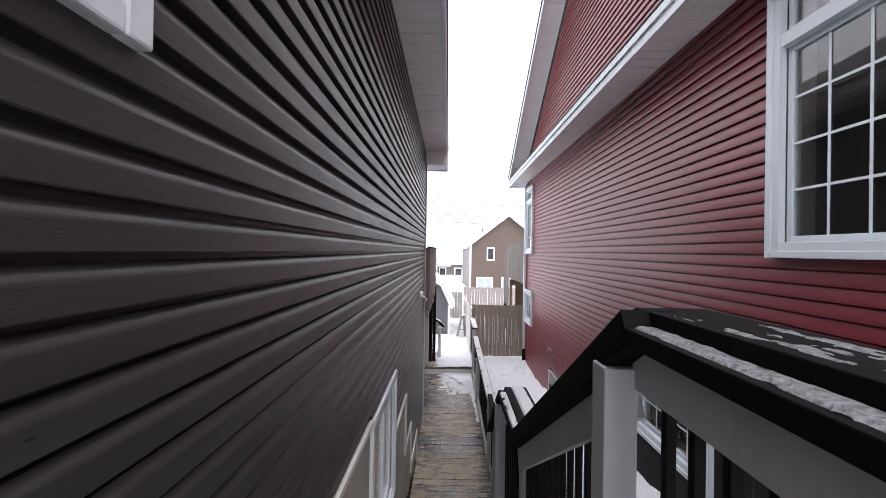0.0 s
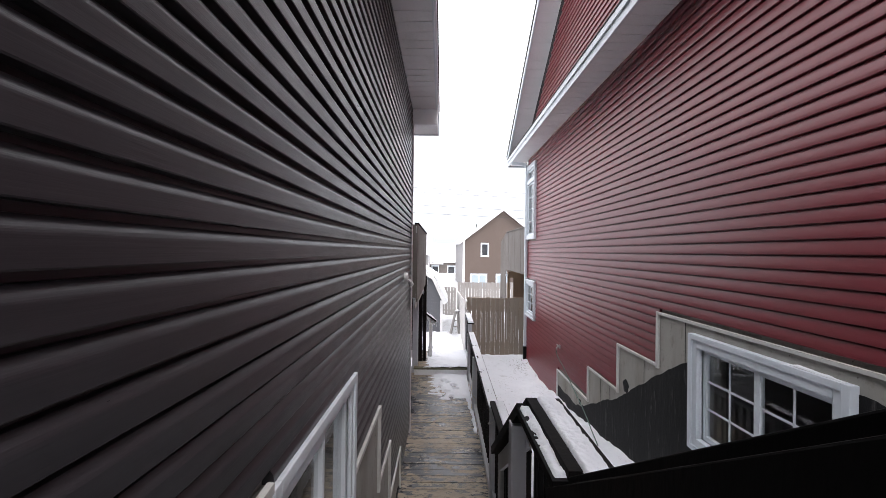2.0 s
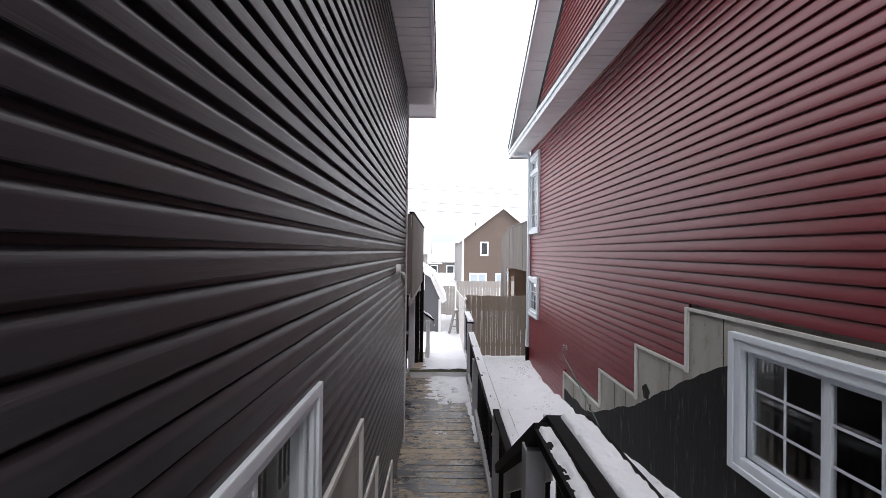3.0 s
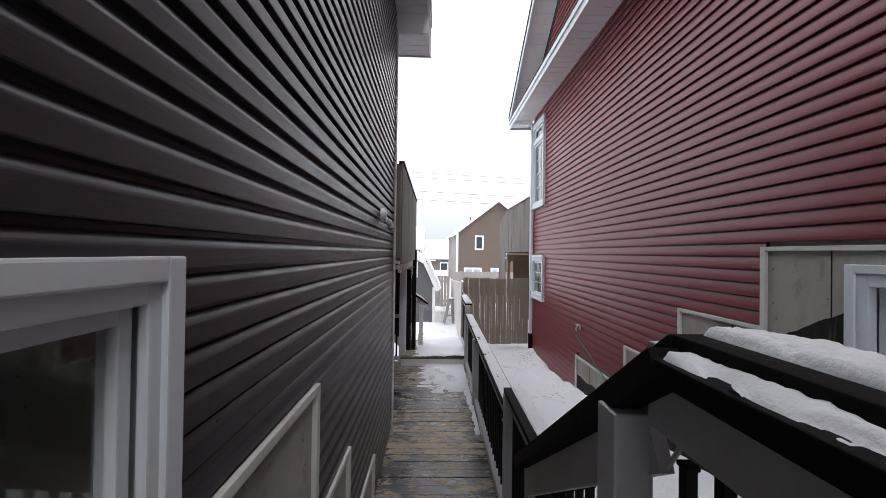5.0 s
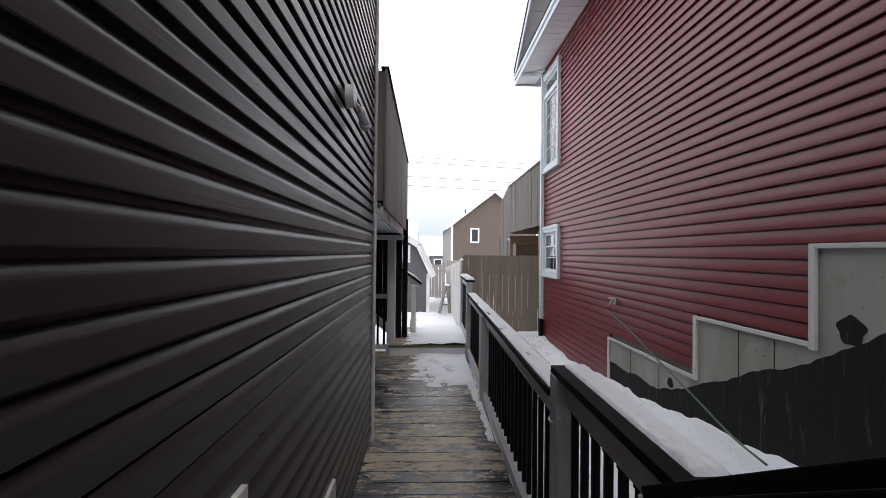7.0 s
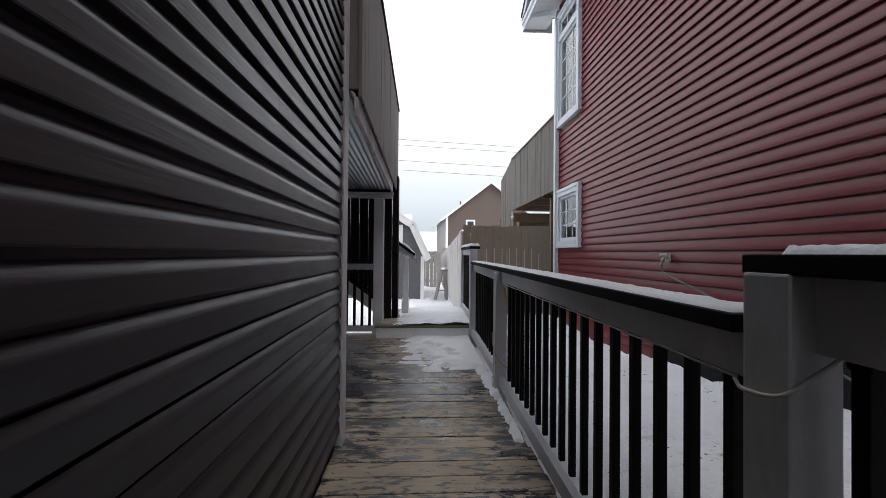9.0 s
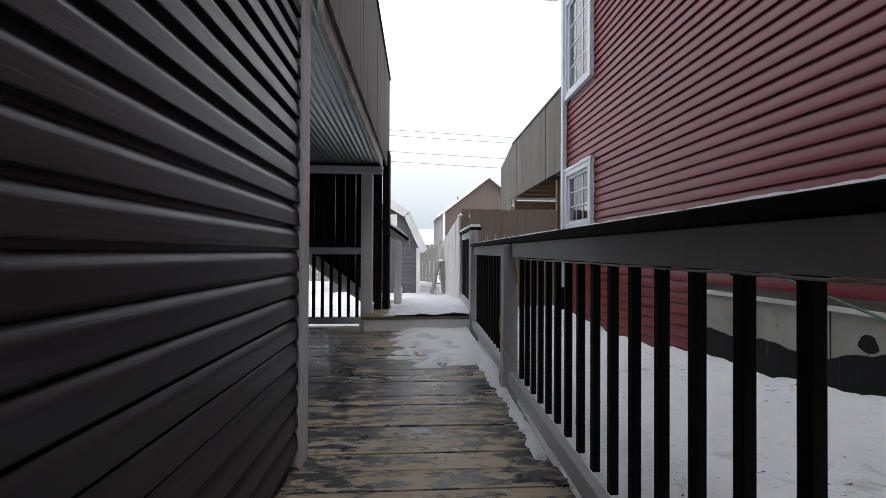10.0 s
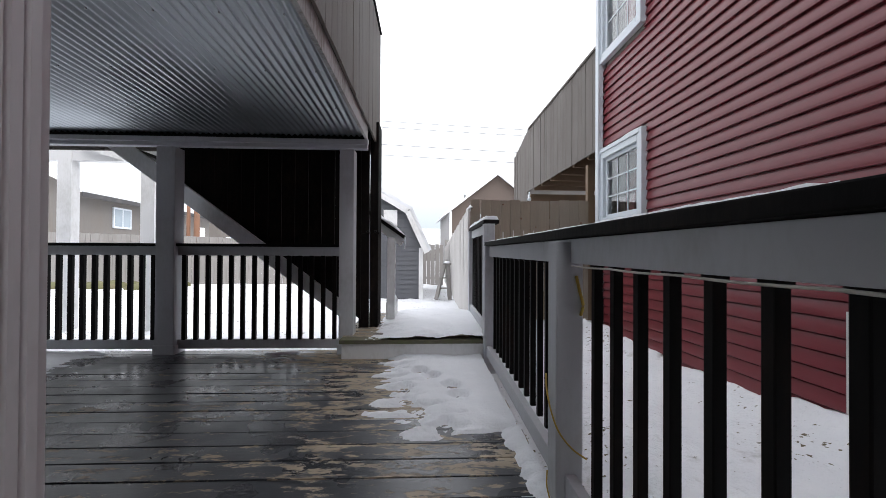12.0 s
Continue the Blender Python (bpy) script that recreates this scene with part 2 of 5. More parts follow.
# ---- mesh helpers ----
def box(bm, x0, y0, z0, x1, y1, z1, bevel=0.0):
    """A box with its corners given in any order; its edges rounded by bevel."""
    (x0, x1), (y0, y1), (z0, z1) = sorted((x0, x1)), sorted((y0, y1)), sorted((z0, z1))
    m = Matrix.Translation(((x0 + x1) / 2, (y0 + y1) / 2, (z0 + z1) / 2)) @ Matrix.Diagonal((x1 - x0, y1 - y0, z1 - z0, 1))
    made = bmesh.ops.create_cube(bm, size=1.0, matrix=m)["verts"]
    if bevel:
        edges = list({e for v in made for e in v.link_edges})
        bmesh.ops.bevel(bm, geom=edges, offset=bevel, segments=2, affect="EDGES", profile=0.6)
    return bm


def bar(bm, a, b, w, h, bevel=0.0):
    """A straight board from a to b: w wide, h thick across it."""
    a, b = Vector(a), Vector(b)
    d = b - a
    q = d.to_track_quat("Y", "Z").to_matrix().to_4x4()
    m = Matrix.Translation((a + b) / 2) @ q @ Matrix.Diagonal((w, d.length, h, 1))
    made = bmesh.ops.create_cube(bm, size=1.0, matrix=m)["verts"]
    if bevel:
        bmesh.ops.bevel(bm, geom=list({e for v in made for e in v.link_edges}), offset=bevel, segments=2, affect="EDGES", profile=0.6)
    return bm


def tube(bm, points, r, sides=8):
    """A round cord through the points."""
    rings = []
    for i, p in enumerate(points):
        a, b = Vector(points[max(i - 1, 0)]), Vector(points[min(i + 1, len(points) - 1)])
        q = (b - a).to_track_quat("Z", "Y")
        rings.append([bm.verts.new(Vector(p) + q @ Vector((r * math.cos(k * math.tau / sides), r * math.sin(k * math.tau / sides), 0))) for k in range(sides)])
    for r0, r1 in zip(rings, rings[1:]):
        for k in range(sides):
            bm.faces.new((r0[k], r0[(k + 1) % sides], r1[(k + 1) % sides], r1[k]))
    bm.faces.new(rings[0][::-1])
    bm.faces.new(rings[-1])
    return bm


def prism(bm, outline, axis, lo, hi):
    """A flat outline of (u, v) drawn out along an axis from lo to hi."""
    def at(u, v, w):
        return {"x": (w, u, v), "y": (u, w, v), "z": (u, v, w)}[axis]
    one = [bm.verts.new(at(u, v, lo)) for u, v in outline]
    two = [bm.verts.new(at(u, v, hi)) for u, v in outline]
    n = len(outline)
    for i in range(n):
        bm.faces.new((one[i], one[(i + 1) % n], two[(i + 1) % n], two[i]))
    bm.faces.new(one[::-1])
    bm.faces.new(two)
    bmesh.ops.recalc_face_normals(bm, faces=bm.faces)
    return bm


def mesh(name, bm, material, smooth=False):
    data = bpy.data.meshes.new(name)
    bm.normal_update()
    bm.to_mesh(data)
    bm.free()
    data.materials.append(material)
    if smooth:
        for p in data.polygons:
            p.use_smooth = True
    return data


def part(name, bm, material, parent=None, label="", smooth=False):
    ob = new(name, mesh(name, bm, material, smooth))
    ob.parent = parent
    return tagged(ob, label)


def piece(name, data, parent, m):
    ob = new(name, data)
    ob.parent = parent
    ob.matrix_basis = m
    return ob


def thing(name, label, category, group="", kind=""):
    return tagged(new(name), label, category, group, kind)


def B(*a, **k):
    return box(bmesh.new(), *a, **k)


def snow_strip(name, parent, a, b, width, height, seed):
    """An uneven ridge of snow lying along a line from a to b."""
    rng = random.Random(seed)
    a, b = Vector(a), Vector(b)
    n = max(4, int((b - a).length / 0.05))
    side = Vector((1, 0, 0)) if abs((b - a).y) > abs((b - a).x) else Vector((0, 1, 0))
    bm = bmesh.new()
    rows = []
    for i in range(n + 1):
        p = a.lerp(b, i / n)
        end = min(1.0, min(i, n - i) / 2.0)
        w = width * (0.80 + 0.3 * noise.noise((i * 0.33, seed, 0.3)) + 0.18 * noise.noise((i * 1.1, seed, 2.3))) * (0.35 + 0.65 * end)
        h = height * (0.72 + 0.5 * noise.noise((i * 0.41, seed, 4.3)) + 0.35 * noise.noise((i * 1.3, seed, 6.3))) * end
        off = 0.07 * width * noise.noise((i * 0.21, seed, 9.1))
        rows.append([bm.verts.new(p + side * (off + w * u) + Vector((0, 0, max(0.0, h) * v + (0.002 if v else -0.004)))) for u, v in ((-0.5, 0), (-0.42, 0.55), (-0.2, 0.95), (0.08, 1.0), (0.36, 0.7), (0.5, 0))])
    for r0, r1 in zip(rows, rows[1:]):
        for k in range(5):
            bm.faces.new((r0[k], r1[k], r1[k + 1], r0[k + 1]))
        bm.faces.new((r0[5], r1[5], r1[0], r0[0]))
    bmesh.ops.recalc_face_normals(bm, faces=bm.faces)
    return part(name, bm, SNOW, parent, smooth=True)


def snow_cap(name, parent, a, b, width, height, cover, seed, material=None):
    """Granular, patchy snow on a board from a to b; cover near 1 hides it, near 0 leaves flecks."""
    a, b = Vector(a), Vector(b)
    n, k = max(6, int((b - a).length / 0.011)), max(6, int(width / 0.008))
    bm = bmesh.new()
    rows = []
    for i in range(n + 1):
        p = a.lerp(b, i / n)
        row = []
        for j in range(k + 1):
            u = j / k - 0.5
            s = (b - a).length * i / n
            rim = 1.0 - abs(2 * u) ** 3
            ends = min(1.0, min(i, n - i) / 4)
            v = cover - 0.5 + 0.55 * noise.noise((s * 2.1, u * 1.3, seed)) + 0.40 * noise.noise((s * 9, u * width * 26, seed + 2)) + 0.22 * noise.noise((s * 34, u * width * 60, seed + 4))
            v = min(v, (rim - 0.12) * 1.2 + 0.3 * noise.noise((s * 16, u * 3, seed + 8)), ends - 0.2)
            h = height * min(1.0, max(v, 0.0) / 0.35) ** 0.6 * (0.78 + 0.3 * noise.noise((s * 5, u * 2, seed + 6)) + 0.28 * noise.noise((s * 38, u * width * 55, seed + 7)))
            row.append(bm.verts.new(p + Vector((u * width, 0, h + 0.0005 if v > 0 else -0.004))))
        rows.append(row)
    for r0, r1 in zip(rows, rows[1:]):
        for j in range(k):
            bm.faces.new((r0[j], r0[j + 1], r1[j + 1], r1[j]))
    return part(name, bm, material or SNOW, parent, smooth=True)


# ---- ground ----
GX, GY = -0.478, 2.45          # faces of the charcoal house and of the red house


def lerp_table(rows, y):
    for (a, u), (b, v) in zip(rows, rows[1:]):
        if y <= b:
            return u + (v - u) * max(0.0, min(1.0, (y - a) / (b - a)))
    return rows[-1][1]


def ground_height(x, y):
    gap = lerp_table(((-30, 1.9), (0, 1.25), (4, 0.85), (6.3, 0.51), (7.5, 0.295), (8.8, 0.13), (10.3, 0.03), (11.2, -0.10), (12.6, -0.08), (14, 0.0), (22, -0.06), (60, -0.1)), y)
    low = lerp_table(((-30, 1.5), (0, 0.6), (5, -0.2), (9, -0.25), (14, -0.18), (22, -0.12), (60, -0.1)), y)
    t = max(0.0, min(1.0, (x - 0.55) / 0.7))
    t = t * t * (3 - 2 * t)
    h = low + (gap - low) * t
    near = 1.0 if abs(x) < 12 and -2 < y < 30 else 0.0
    bank = 0.10 * (1 + 0.35 * noise.noise((0.3, y * 2.2, 5)) + 0.25 * noise.noise((x * 6, y * 8, 5))) * math.exp(-((x - 2.45) / 0.28) ** 2) if -2 < y < 13.6 else 0.0
    return h + near * (0.035 * noise.noise((x * 1.3, y * 1.3, 0.2)) + 0.03 * noise.noise((x * 3.4, y * 3.4, 1.2)) + 0.018 * noise.noise((x * 8.5, y * 8.5, 2.2))) + bank


def axis_steps(fine_lo, fine_hi, fine, far):
    out, v, s = [], fine_lo, fine
    while v > -far:
        s *= 1.6
        v -= s
        out.append(v)
    out.reverse()
    v = fine_lo
    while v < fine_hi:
        out.append(v)
        v += fine
    s = fine
    while v < far:
        out.append(v)
        s *= 1.6
        v += s
    return out


def build_ground():
    xs, ys = axis_steps(-5.0, 3.0, 0.07, 1800), axis_steps(1.0, 22.0, 0.07, 1800)
    verts = [(x, y, ground_height(x, y)) for y in ys for x in xs]
    n = len(xs)
    faces = [(j * n + i, j * n + i + 1, j * n + n + i + 1, j * n + n + i) for j in range(len(ys) - 1) for i in range(n - 1)]
    data = bpy.data.meshes.new("ground")
    data.from_pydata(verts, [], faces)
    data.materials.append(GROUND)
    for p in data.polygons:
        p.use_smooth = True
    return tagged(new("ground", data), "thin trodden snow over rough grass between the houses and yards", "ground", kind="structure")


build_ground()


# ---- walls clad in vinyl siding ----
def cells(bm, x0, x1, ys, zs, openings):
    """Wall blocks between x0 and x1 that leave the openings (y0, y1, z0, z1) free."""
    ys = sorted({*ys, *(v for o in openings for v in o[:2] if ys[0] < v < ys[-1])})
    zs = sorted({*zs, *(v for o in openings for v in o[2:] if zs[0] < v < zs[-1])})
    for ya, yb in zip(ys, ys[1:]):
        run = None
        for za, zb in zip(zs, zs[1:]):
            ym, zm = (ya + yb) / 2, (za + zb) / 2
            free = any(o[0] < ym < o[1] and o[2] < zm < o[3] for o in openings)
            if free:
                if run:
                    box(bm, x0, ya, run[0], x1, yb, run[1])
                run = None
            else:
                run = (run[0], zb) if run else (za, zb)
        if run:
            box(bm, x0, ya, run[0], x1, yb, run[1])
    return bm


COURSE = 0.1016
DUTCH = ((-0.008, 0.0), (0.020, 0.0), (0.0218, 0.0035), *((0.0196 - 0.0155 * (t / 8) ** 1.7, 0.052 + 0.031 * t / 8) for t in range(9)), (-0.008, 0.0845), (-0.008, 0.1016))
LAP = ((-0.004, 0.0), (0.0180, 0.0), (0.0205, 0.003), *((0.0207 - 0.0175 * (t / 7) ** 1.6, 0.008 + 0.0815 * t / 7) for t in range(1, 8)), (-0.004, 0.0945), (-0.004, 0.1016))


def panel_mesh(name, profile, out, courses, material):
    """One vinyl panel, one metre long in y, standing out of the wall in x."""
    pts = [(d, z + c * COURSE) for c in range(courses) for d, z in profile]
    pts += [(-0.018, courses * COURSE), (-0.018, 0.0)]
    outline = [(out * d, z) for d, z in pts]
    bm = bmesh.new()
    one = [bm.verts.new((u, 0.0, v)) for u, v in outline]
    two = [bm.verts.new((u, 1.0, v)) for u, v in outline]
    n = len(outline)
    for i in range(n):
        bm.faces.new((one[i], one[(i + 1) % n], two[(i + 1) % n], two[i]))
    bm.faces.new(one)
    bm.faces.new(two[::-1])
    bmesh.ops.recalc_face_normals(bm, faces=bm.faces)
    return mesh(name, bm, material)


def clad(parent, x, out, y0, y1, z0, z1, openings, profile, material, seed, top_at=None, levels=None):
    """Courses of siding on a wall: pieces cut short at openings, lapped at their ends."""
    rng = random.Random(seed)
    single = panel_mesh("siding_panel", profile, out, 1, material)
    double = panel_mesh("siding_panel", profile, out, 2, material)
    levels = levels or [z0 + k * COURSE for k in range(int((z1 - z0) / COURSE + 0.5) + 1)]
    rows = len(levels) - 1

    def spans(za, zb):
        cut = sorted((max(o[0], y0), min(o[1], y1)) for o in openings if o[2] < zb - 0.012 and o[3] > za + 0.012 and o[1] > y0 and o[0] < y1)
        lo, res = y0, []
        hi = y1 if top_at is None else min(y1, top_at(zb))
        for a, b in cut:
            if a > lo:
                res.append((lo, min(a, hi)))
            lo = max(lo, b)
        if hi > lo:
            res.append((lo, hi))
        return [(a, b) for a, b in res if b - a > 0.02]

    def lay(row, count, data):
        za, rise = levels[row], (levels[row + count] - levels[row]) / (count * COURSE)
        start = y0 - rng.uniform(0.3, 3.4)
        joints = []
        while start < y1:
            start += 3.66
            joints.append(start)
        for a, b in spans(za, levels[row + count]):
            cut = [a] + [j for j in joints if a + 0.25 < j < b - 0.25] + [b]
            for k, (p, q) in enumerate(zip(cut, cut[1:])):
                lift = 0.0002 * (k % 2) + rng.uniform(0, 0.0001)
                far = q + (0.025 if q != b else 0.0)
                m = Matrix.Translation((x + out * lift, p, za)) @ pose(0, 0, 0, rng.uniform(-0.008, 0.008)) @ Matrix.Diagonal((1, far - p, rise, 1))
                piece("siding_panel", data, parent, m)

    row = 0
    while row < rows:
        same = row + 1 < rows and spans(levels[row], levels[row + 1]) == spans(levels[row + 1], levels[row + 2])
        if same:
            lay(row, 2, double)
            row += 2
        else:
            lay(row, 1, single)
            row += 1


# charcoal house: (y0, y1, top of the bare concrete)
GREY_STEPS = ((-1.6, 3.12, 2.33), (3.12, 4.315, 2.28), (4.315, 5.335, 1.72), (5.335, 6.085, 1.085), (6.085, 7.22, 0.485))
GREY_END = 8.912
GREY_WIN = (3.12, 4.28, 1.22, 2.30)
GREY_TOP_WIN = (-0.45, 1.01, 3.795, 5.0)
RED_STEPS = ((-1.6, 6.41, 2.40), (6.41, 7.43, 1.82), (7.43, 8.56, 1.20), (8.56, 10.32, 0.655))
RED_END = 13.47
RED_LOW_WIN = (4.24, 5.74, 1.27, 2.28)
RED_BIG_WIN = (1.575, 3.54, 3.482, 5.47)
RED_END_LOW = (12.42, 13.44, 1.34, 2.28)
RED_END_UP = (12.44, 13.46, 3.45, 5.40)

wall_west = thing("wall_west", "side wall of a house in charcoal vinyl siding over a stepped concrete base", "wall", kind="structure")
open_w = [GREY_WIN, GREY_TOP_WIN]
part("sheathing", cells(bmesh.new(), -0.80, GX - 0.037, (-1.6, GREY_END - 0.06), (-0.6, 6.0), open_w), CONCRETE, wall_west)
concrete = bmesh.new()
for a, b, top in GREY_STEPS:
    cells(concrete, GX - 0.0365, GX - 0.003, (a, b), (-0.6, top), open_w)
part("foundation", concrete, CONCRETE, wall_west, "bare grey cast concrete with pits")
part("front_wall", B(-9.0, -1.85, -0.6, -0.50, -1.605, 6.0), GREY_SIDING, wall_west)
part("back_wall", B(-9.0, GREY_END - 0.26, -0.6, -0.81, GREY_END - 0.02, 6.0), GREY_SIDING, wall_west)
tar = bmesh.new()
prism(tar, ((5.2, -0.6), (5.2, 0.42), (5.6, 0.36), (5.95, 0.2), (6.3, 0.22), (6.7, 0.06), (7.0, 0.1), (7.3, -0.02), (7.34, -0.6)), "x", GX - 0.004, GX + 0.001)
part("tar_coat", tar, TAR, wall_west, "black tar coat on the concrete")
# the courses sit a little closer together up the slope
WEST_COURSES = ((0, 0.08), (7, 0.79), (13, 1.398), (17, 1.762), (20, 2.05), (24, 2.393), (27, 2.67), (31, 3.036), (33, 3.205), (38, 3.613), (63, 5.98))
clad(wall_west, GX - 0.018, 1, -1.6, GREY_END - 0.104, 0.02, 5.98, [(a, b, -1, t) for a, b, t in GREY_STEPS] + open_w, DUTCH, GREY_SIDING, 11, levels=[lerp_table(WEST_COURSES, k) for k in range(64)])

wall_east = thing("wall_east", "gable wall of a house in dull red vinyl siding over a stepped concrete base", "wall", kind="structure")
open_e = [RED_LOW_WIN, RED_BIG_WIN, RED_END_LOW, RED_END_UP]
part("sheathing", cells(bmesh.new(), GY + 0.039, 2.75, (-1.6, RED_END - 0.03), (-0.4, 5.70), open_e), CONCRETE, wall_east)
concrete = bmesh.new()
for a, b, top in RED_STEPS:
    cells(concrete, GY + 0.003, GY + 0.0385, (a, b), (-0.4, top), open_e)
part("foundation", concrete, CONCRETE, wall_east, "bare grey cast concrete with form marks")
part("front_wall", B(2.47, -1.85, -0.4, 11.0, -1.605, 6.0), RED_SIDING, wall_east)
part("back_wall", B(2.76, RED_END - 0.25, -0.4, 11.0, RED_END - 0.03, 5.9), RED_SIDING, wall_east)


def tar_edge(y):
    base = lerp_table(((-8, 2.30), (4.2, 2.25), (5.74, 2.09), (6.4, 1.72), (7.43, 1.12), (8.56, 0.60), (9.2, 0.37), (10.4, 0.375)), y)
    return base + 0.045 * noise.noise((y * 3.1, 0.3, 0)) + 0.02 * noise.noise((y * 11, 2.3, 0))


tar = bmesh.new()
for a, b in ((-1.6, 4.24), (5.74, 10.29)):
    ys = [a + (b - a) * i / 90 for i in range(91)]
    prism(tar, [(y, tar_edge(y)) for y in ys] + [(b, -0.4), (a, -0.4)], "x", GY - 0.001, GY + 0.004)
prism(tar, ((4.24, -0.4), (4.24, 1.26), (5.74, 1.26), (5.74, -0.4)), "x", GY - 0.001, GY + 0.004)
part("tar_coat", tar, TAR, wall_east, "streaked black tar coat with a ragged edge")
blot = bmesh.new()
prism(blot, [(7.20 + (0.078 + 0.010 * math.sin(3 * k * math.tau / 36) + 0.006 * math.sin(7 * k * math.tau / 36)) * math.cos(k * math.tau / 36), 1.34 + (0.085 + 0.008 * math.sin(5 * k * math.tau / 36)) * math.sin(k * math.tau / 36)) for k in range(36)], "x", GY - 0.001, GY + 0.004)
prism(blot, [(8.95 + 0.05 * math.cos(k * math.tau / 14) * (1 + 0.2 * math.sin(5 * k)), 0.50 + 0.05 * math.sin(k * math.tau / 14)) for k in range(14)], "x", GY - 0.001, GY + 0.004)
part("tar_blot", blot, TAR, wall_east, "round blot of black tar")
seam = bmesh.new()
for y in (4.05, 5.9, 6.72, 7.72, 8.05, 9.15, 9.75):
    box(seam, GY - 0.0, y, -0.3, GY + 0.004, y + 0.006, lerp_table(((4, 2.4), (6.4, 2.4), (6.42, 1.8), (7.42, 1.8), (7.44, 1.18), (8.55, 1.18), (8.57, 0.65), (12, 0.65)), y))
part("form_seam", seam, TAR, wall_east)
clad(wall_east, GY + 0.020, -1, -1.6, RED_END - 0.03, -0.08, 5.70, [(a, b, -1, t) for a, b, t in RED_STEPS] + open_e, LAP, RED_SIDING, 23)

# gable of the red house above the pent eave
RAKE_Y, RAKE_Z, SLOPE = 14.30, 5.80, 0.635
gable = thing("wall_gable_east", "red vinyl sided gable above the white eave", "wall", kind="structure")
part("sheathing", prism(bmesh.new(), ((13.95, 5.86), (5.5, 5.86 + 8.45 * SLOPE), (-1.6, 5.86 + 1.3 * SLOPE), (-1.6, 5.86)), "x", GY + 0.039, 2.75), CONCRETE, gable)
clad(gable, GY + 0.020, -1, -1.6, 13.95, 5.90, 10.3, [], LAP, RED_SIDING, 31, top_at=lambda z: 13.95 - (z - 5.86) / SLOPE - 0.06)


# ---- trims, soffits, eaves ----
def j_trim(parent, x, out, steps, w, bottoms):
    for (a, b, top), low in zip(steps, bottoms):
        bm = bmesh.new()
        if b - a > 0.3:
            box(bm, x, a + 0.001, top - 0.006, x + out * 0.024, b - 0.0305, top + w - 0.006, 0.003)
        part("trim", bm, CREAM_TRIM, parent)
        part("trim", B(x, b - 0.030, low, x + out * 0.026, b + 0.014, top + w - 0.006, bevel=0.003), CREAM_TRIM, parent)


trim_w = thing("trim_west", "white J-channel trim round the stepped concrete of the charcoal house", "trim", kind="structure")
j_trim(trim_w, GX - 0.004, 1, GREY_STEPS[2:], 0.036, (1.03, 0.42, -0.05))
part("trim", B(GX - 0.004, -1.6, 2.325, GX + 0.02, 3.084, 2.36, bevel=0.003), CREAM_TRIM, trim_w)
trim_e = thing("trim_east", "white J-channel trim round the stepped concrete of the red house", "trim", kind="structure")
j_trim(trim_e, GY + 0.004, -1, RED_STEPS, 0.030, (1.80, 1.18, 0.65, -0.1))

corner = thing("trim_corner_west", "ribbed taupe vinyl corner post of the charcoal house", "corner trim", kind="structure")
bm = bmesh.new()
ribs = [(GREY_END - 0.105, -0.03), (GREY_END - 0.105, 0.010), (GREY_END - 0.121, 0.010), (GREY_END - 0.121, 0.017)]
for k in range(3):
    ribs += [(GREY_END - 0.099 + k * 0.031, 0.023), (GREY_END - 0.080 + k * 0.031, 0.023), (GREY_END - 0.0755 + k * 0.031, 0.017)]
ribs += [(GREY_END, 0.020), (GREY_END + 0.003, -0.16), (GREY_END - 0.02, -0.16)]
prism(bm, [(GX + d, y) for y, d in ribs], "z", -0.02, 5.25)
part("corner_post", bm, TRIM_GREY, corner)

eave_w = thing("eave_west", "white vented vinyl soffit and fascia of the charcoal house", "eave", kind="structure")
bm = bmesh.new()
for i in range(56):
    y = -1.9 + i * 0.1925
    if y < 8.7:
        box(bm, GX - 0.2, y, 5.485, -0.09, y + 0.180, 5.50)
box(bm, GX - 0.2, -1.9, 5.492, -0.09, 8.87, 5.53)
part("soffit", bm, WHITE_SOFFIT, eave_w, "ribbed white soffit")
bm = bmesh.new()
for i in range(4):
    box(bm, GX - 0.10, 8.885 + i * 0.148, 5.222, -0.065, 8.885 + i * 0.148 + 0.140, 5.24)
box(bm, GX - 0.10, 8.87, 5.228, -0.06, 9.48, 5.62, 0.004)
part("eave_box", bm, WHITE_SOFFIT, eave_w, "boxed white eave return")
part("fascia", B(-0.09, -1.9, 5.47, -0.068, 8.869, 5.66, bevel=0.003), WHITE_VINYL, eave_w)
bm = bmesh.new()
box(bm, -0.068, -1.9, 5.53, -0.045, 9.52, 5.67, 0.004)
box(bm, -0.6, 9.48, 5.205, -0.035, 9.505, 5.64, 0.003)
part("drip_edge", bm, WHITE_VINYL, eave_w)
part("roof", prism(bmesh.new(), ((-0.03, 5.66), (-0.03, 5.70), (-5, 8.6), (-5, 8.5)), "y", -1.9, 9.53), ROOF_DARK, eave_w, "dark shingle roof edge")

eave_e = thing("eave_east", "white vented soffit, fascia and rake boards of the red house", "eave", kind="structure")
bm = bmesh.new()
for i in range(82):
    y = -1.9 + i * 0.20
    if y < 14.1:
        box(bm, 2.035, y, 5.655, GY + 0.02, y + 0.190, 5.67)
box(bm, 2.035, -1.9, 5.66, GY + 0.02, 14.28, 5.70)
part("soffit", bm, WHITE_SOFFIT, eave_e, "ribbed white soffit")
bm = bmesh.new()
box(bm, 2.00, -1.9, 5.635, 2.034, 14.30, 5.80, 0.004)
box(bm, 1.975, -1.9, 5.74, 1.999, 14.31, 5.825, 0.004)
part("fascia", bm, WHITE_VINYL, eave_e)
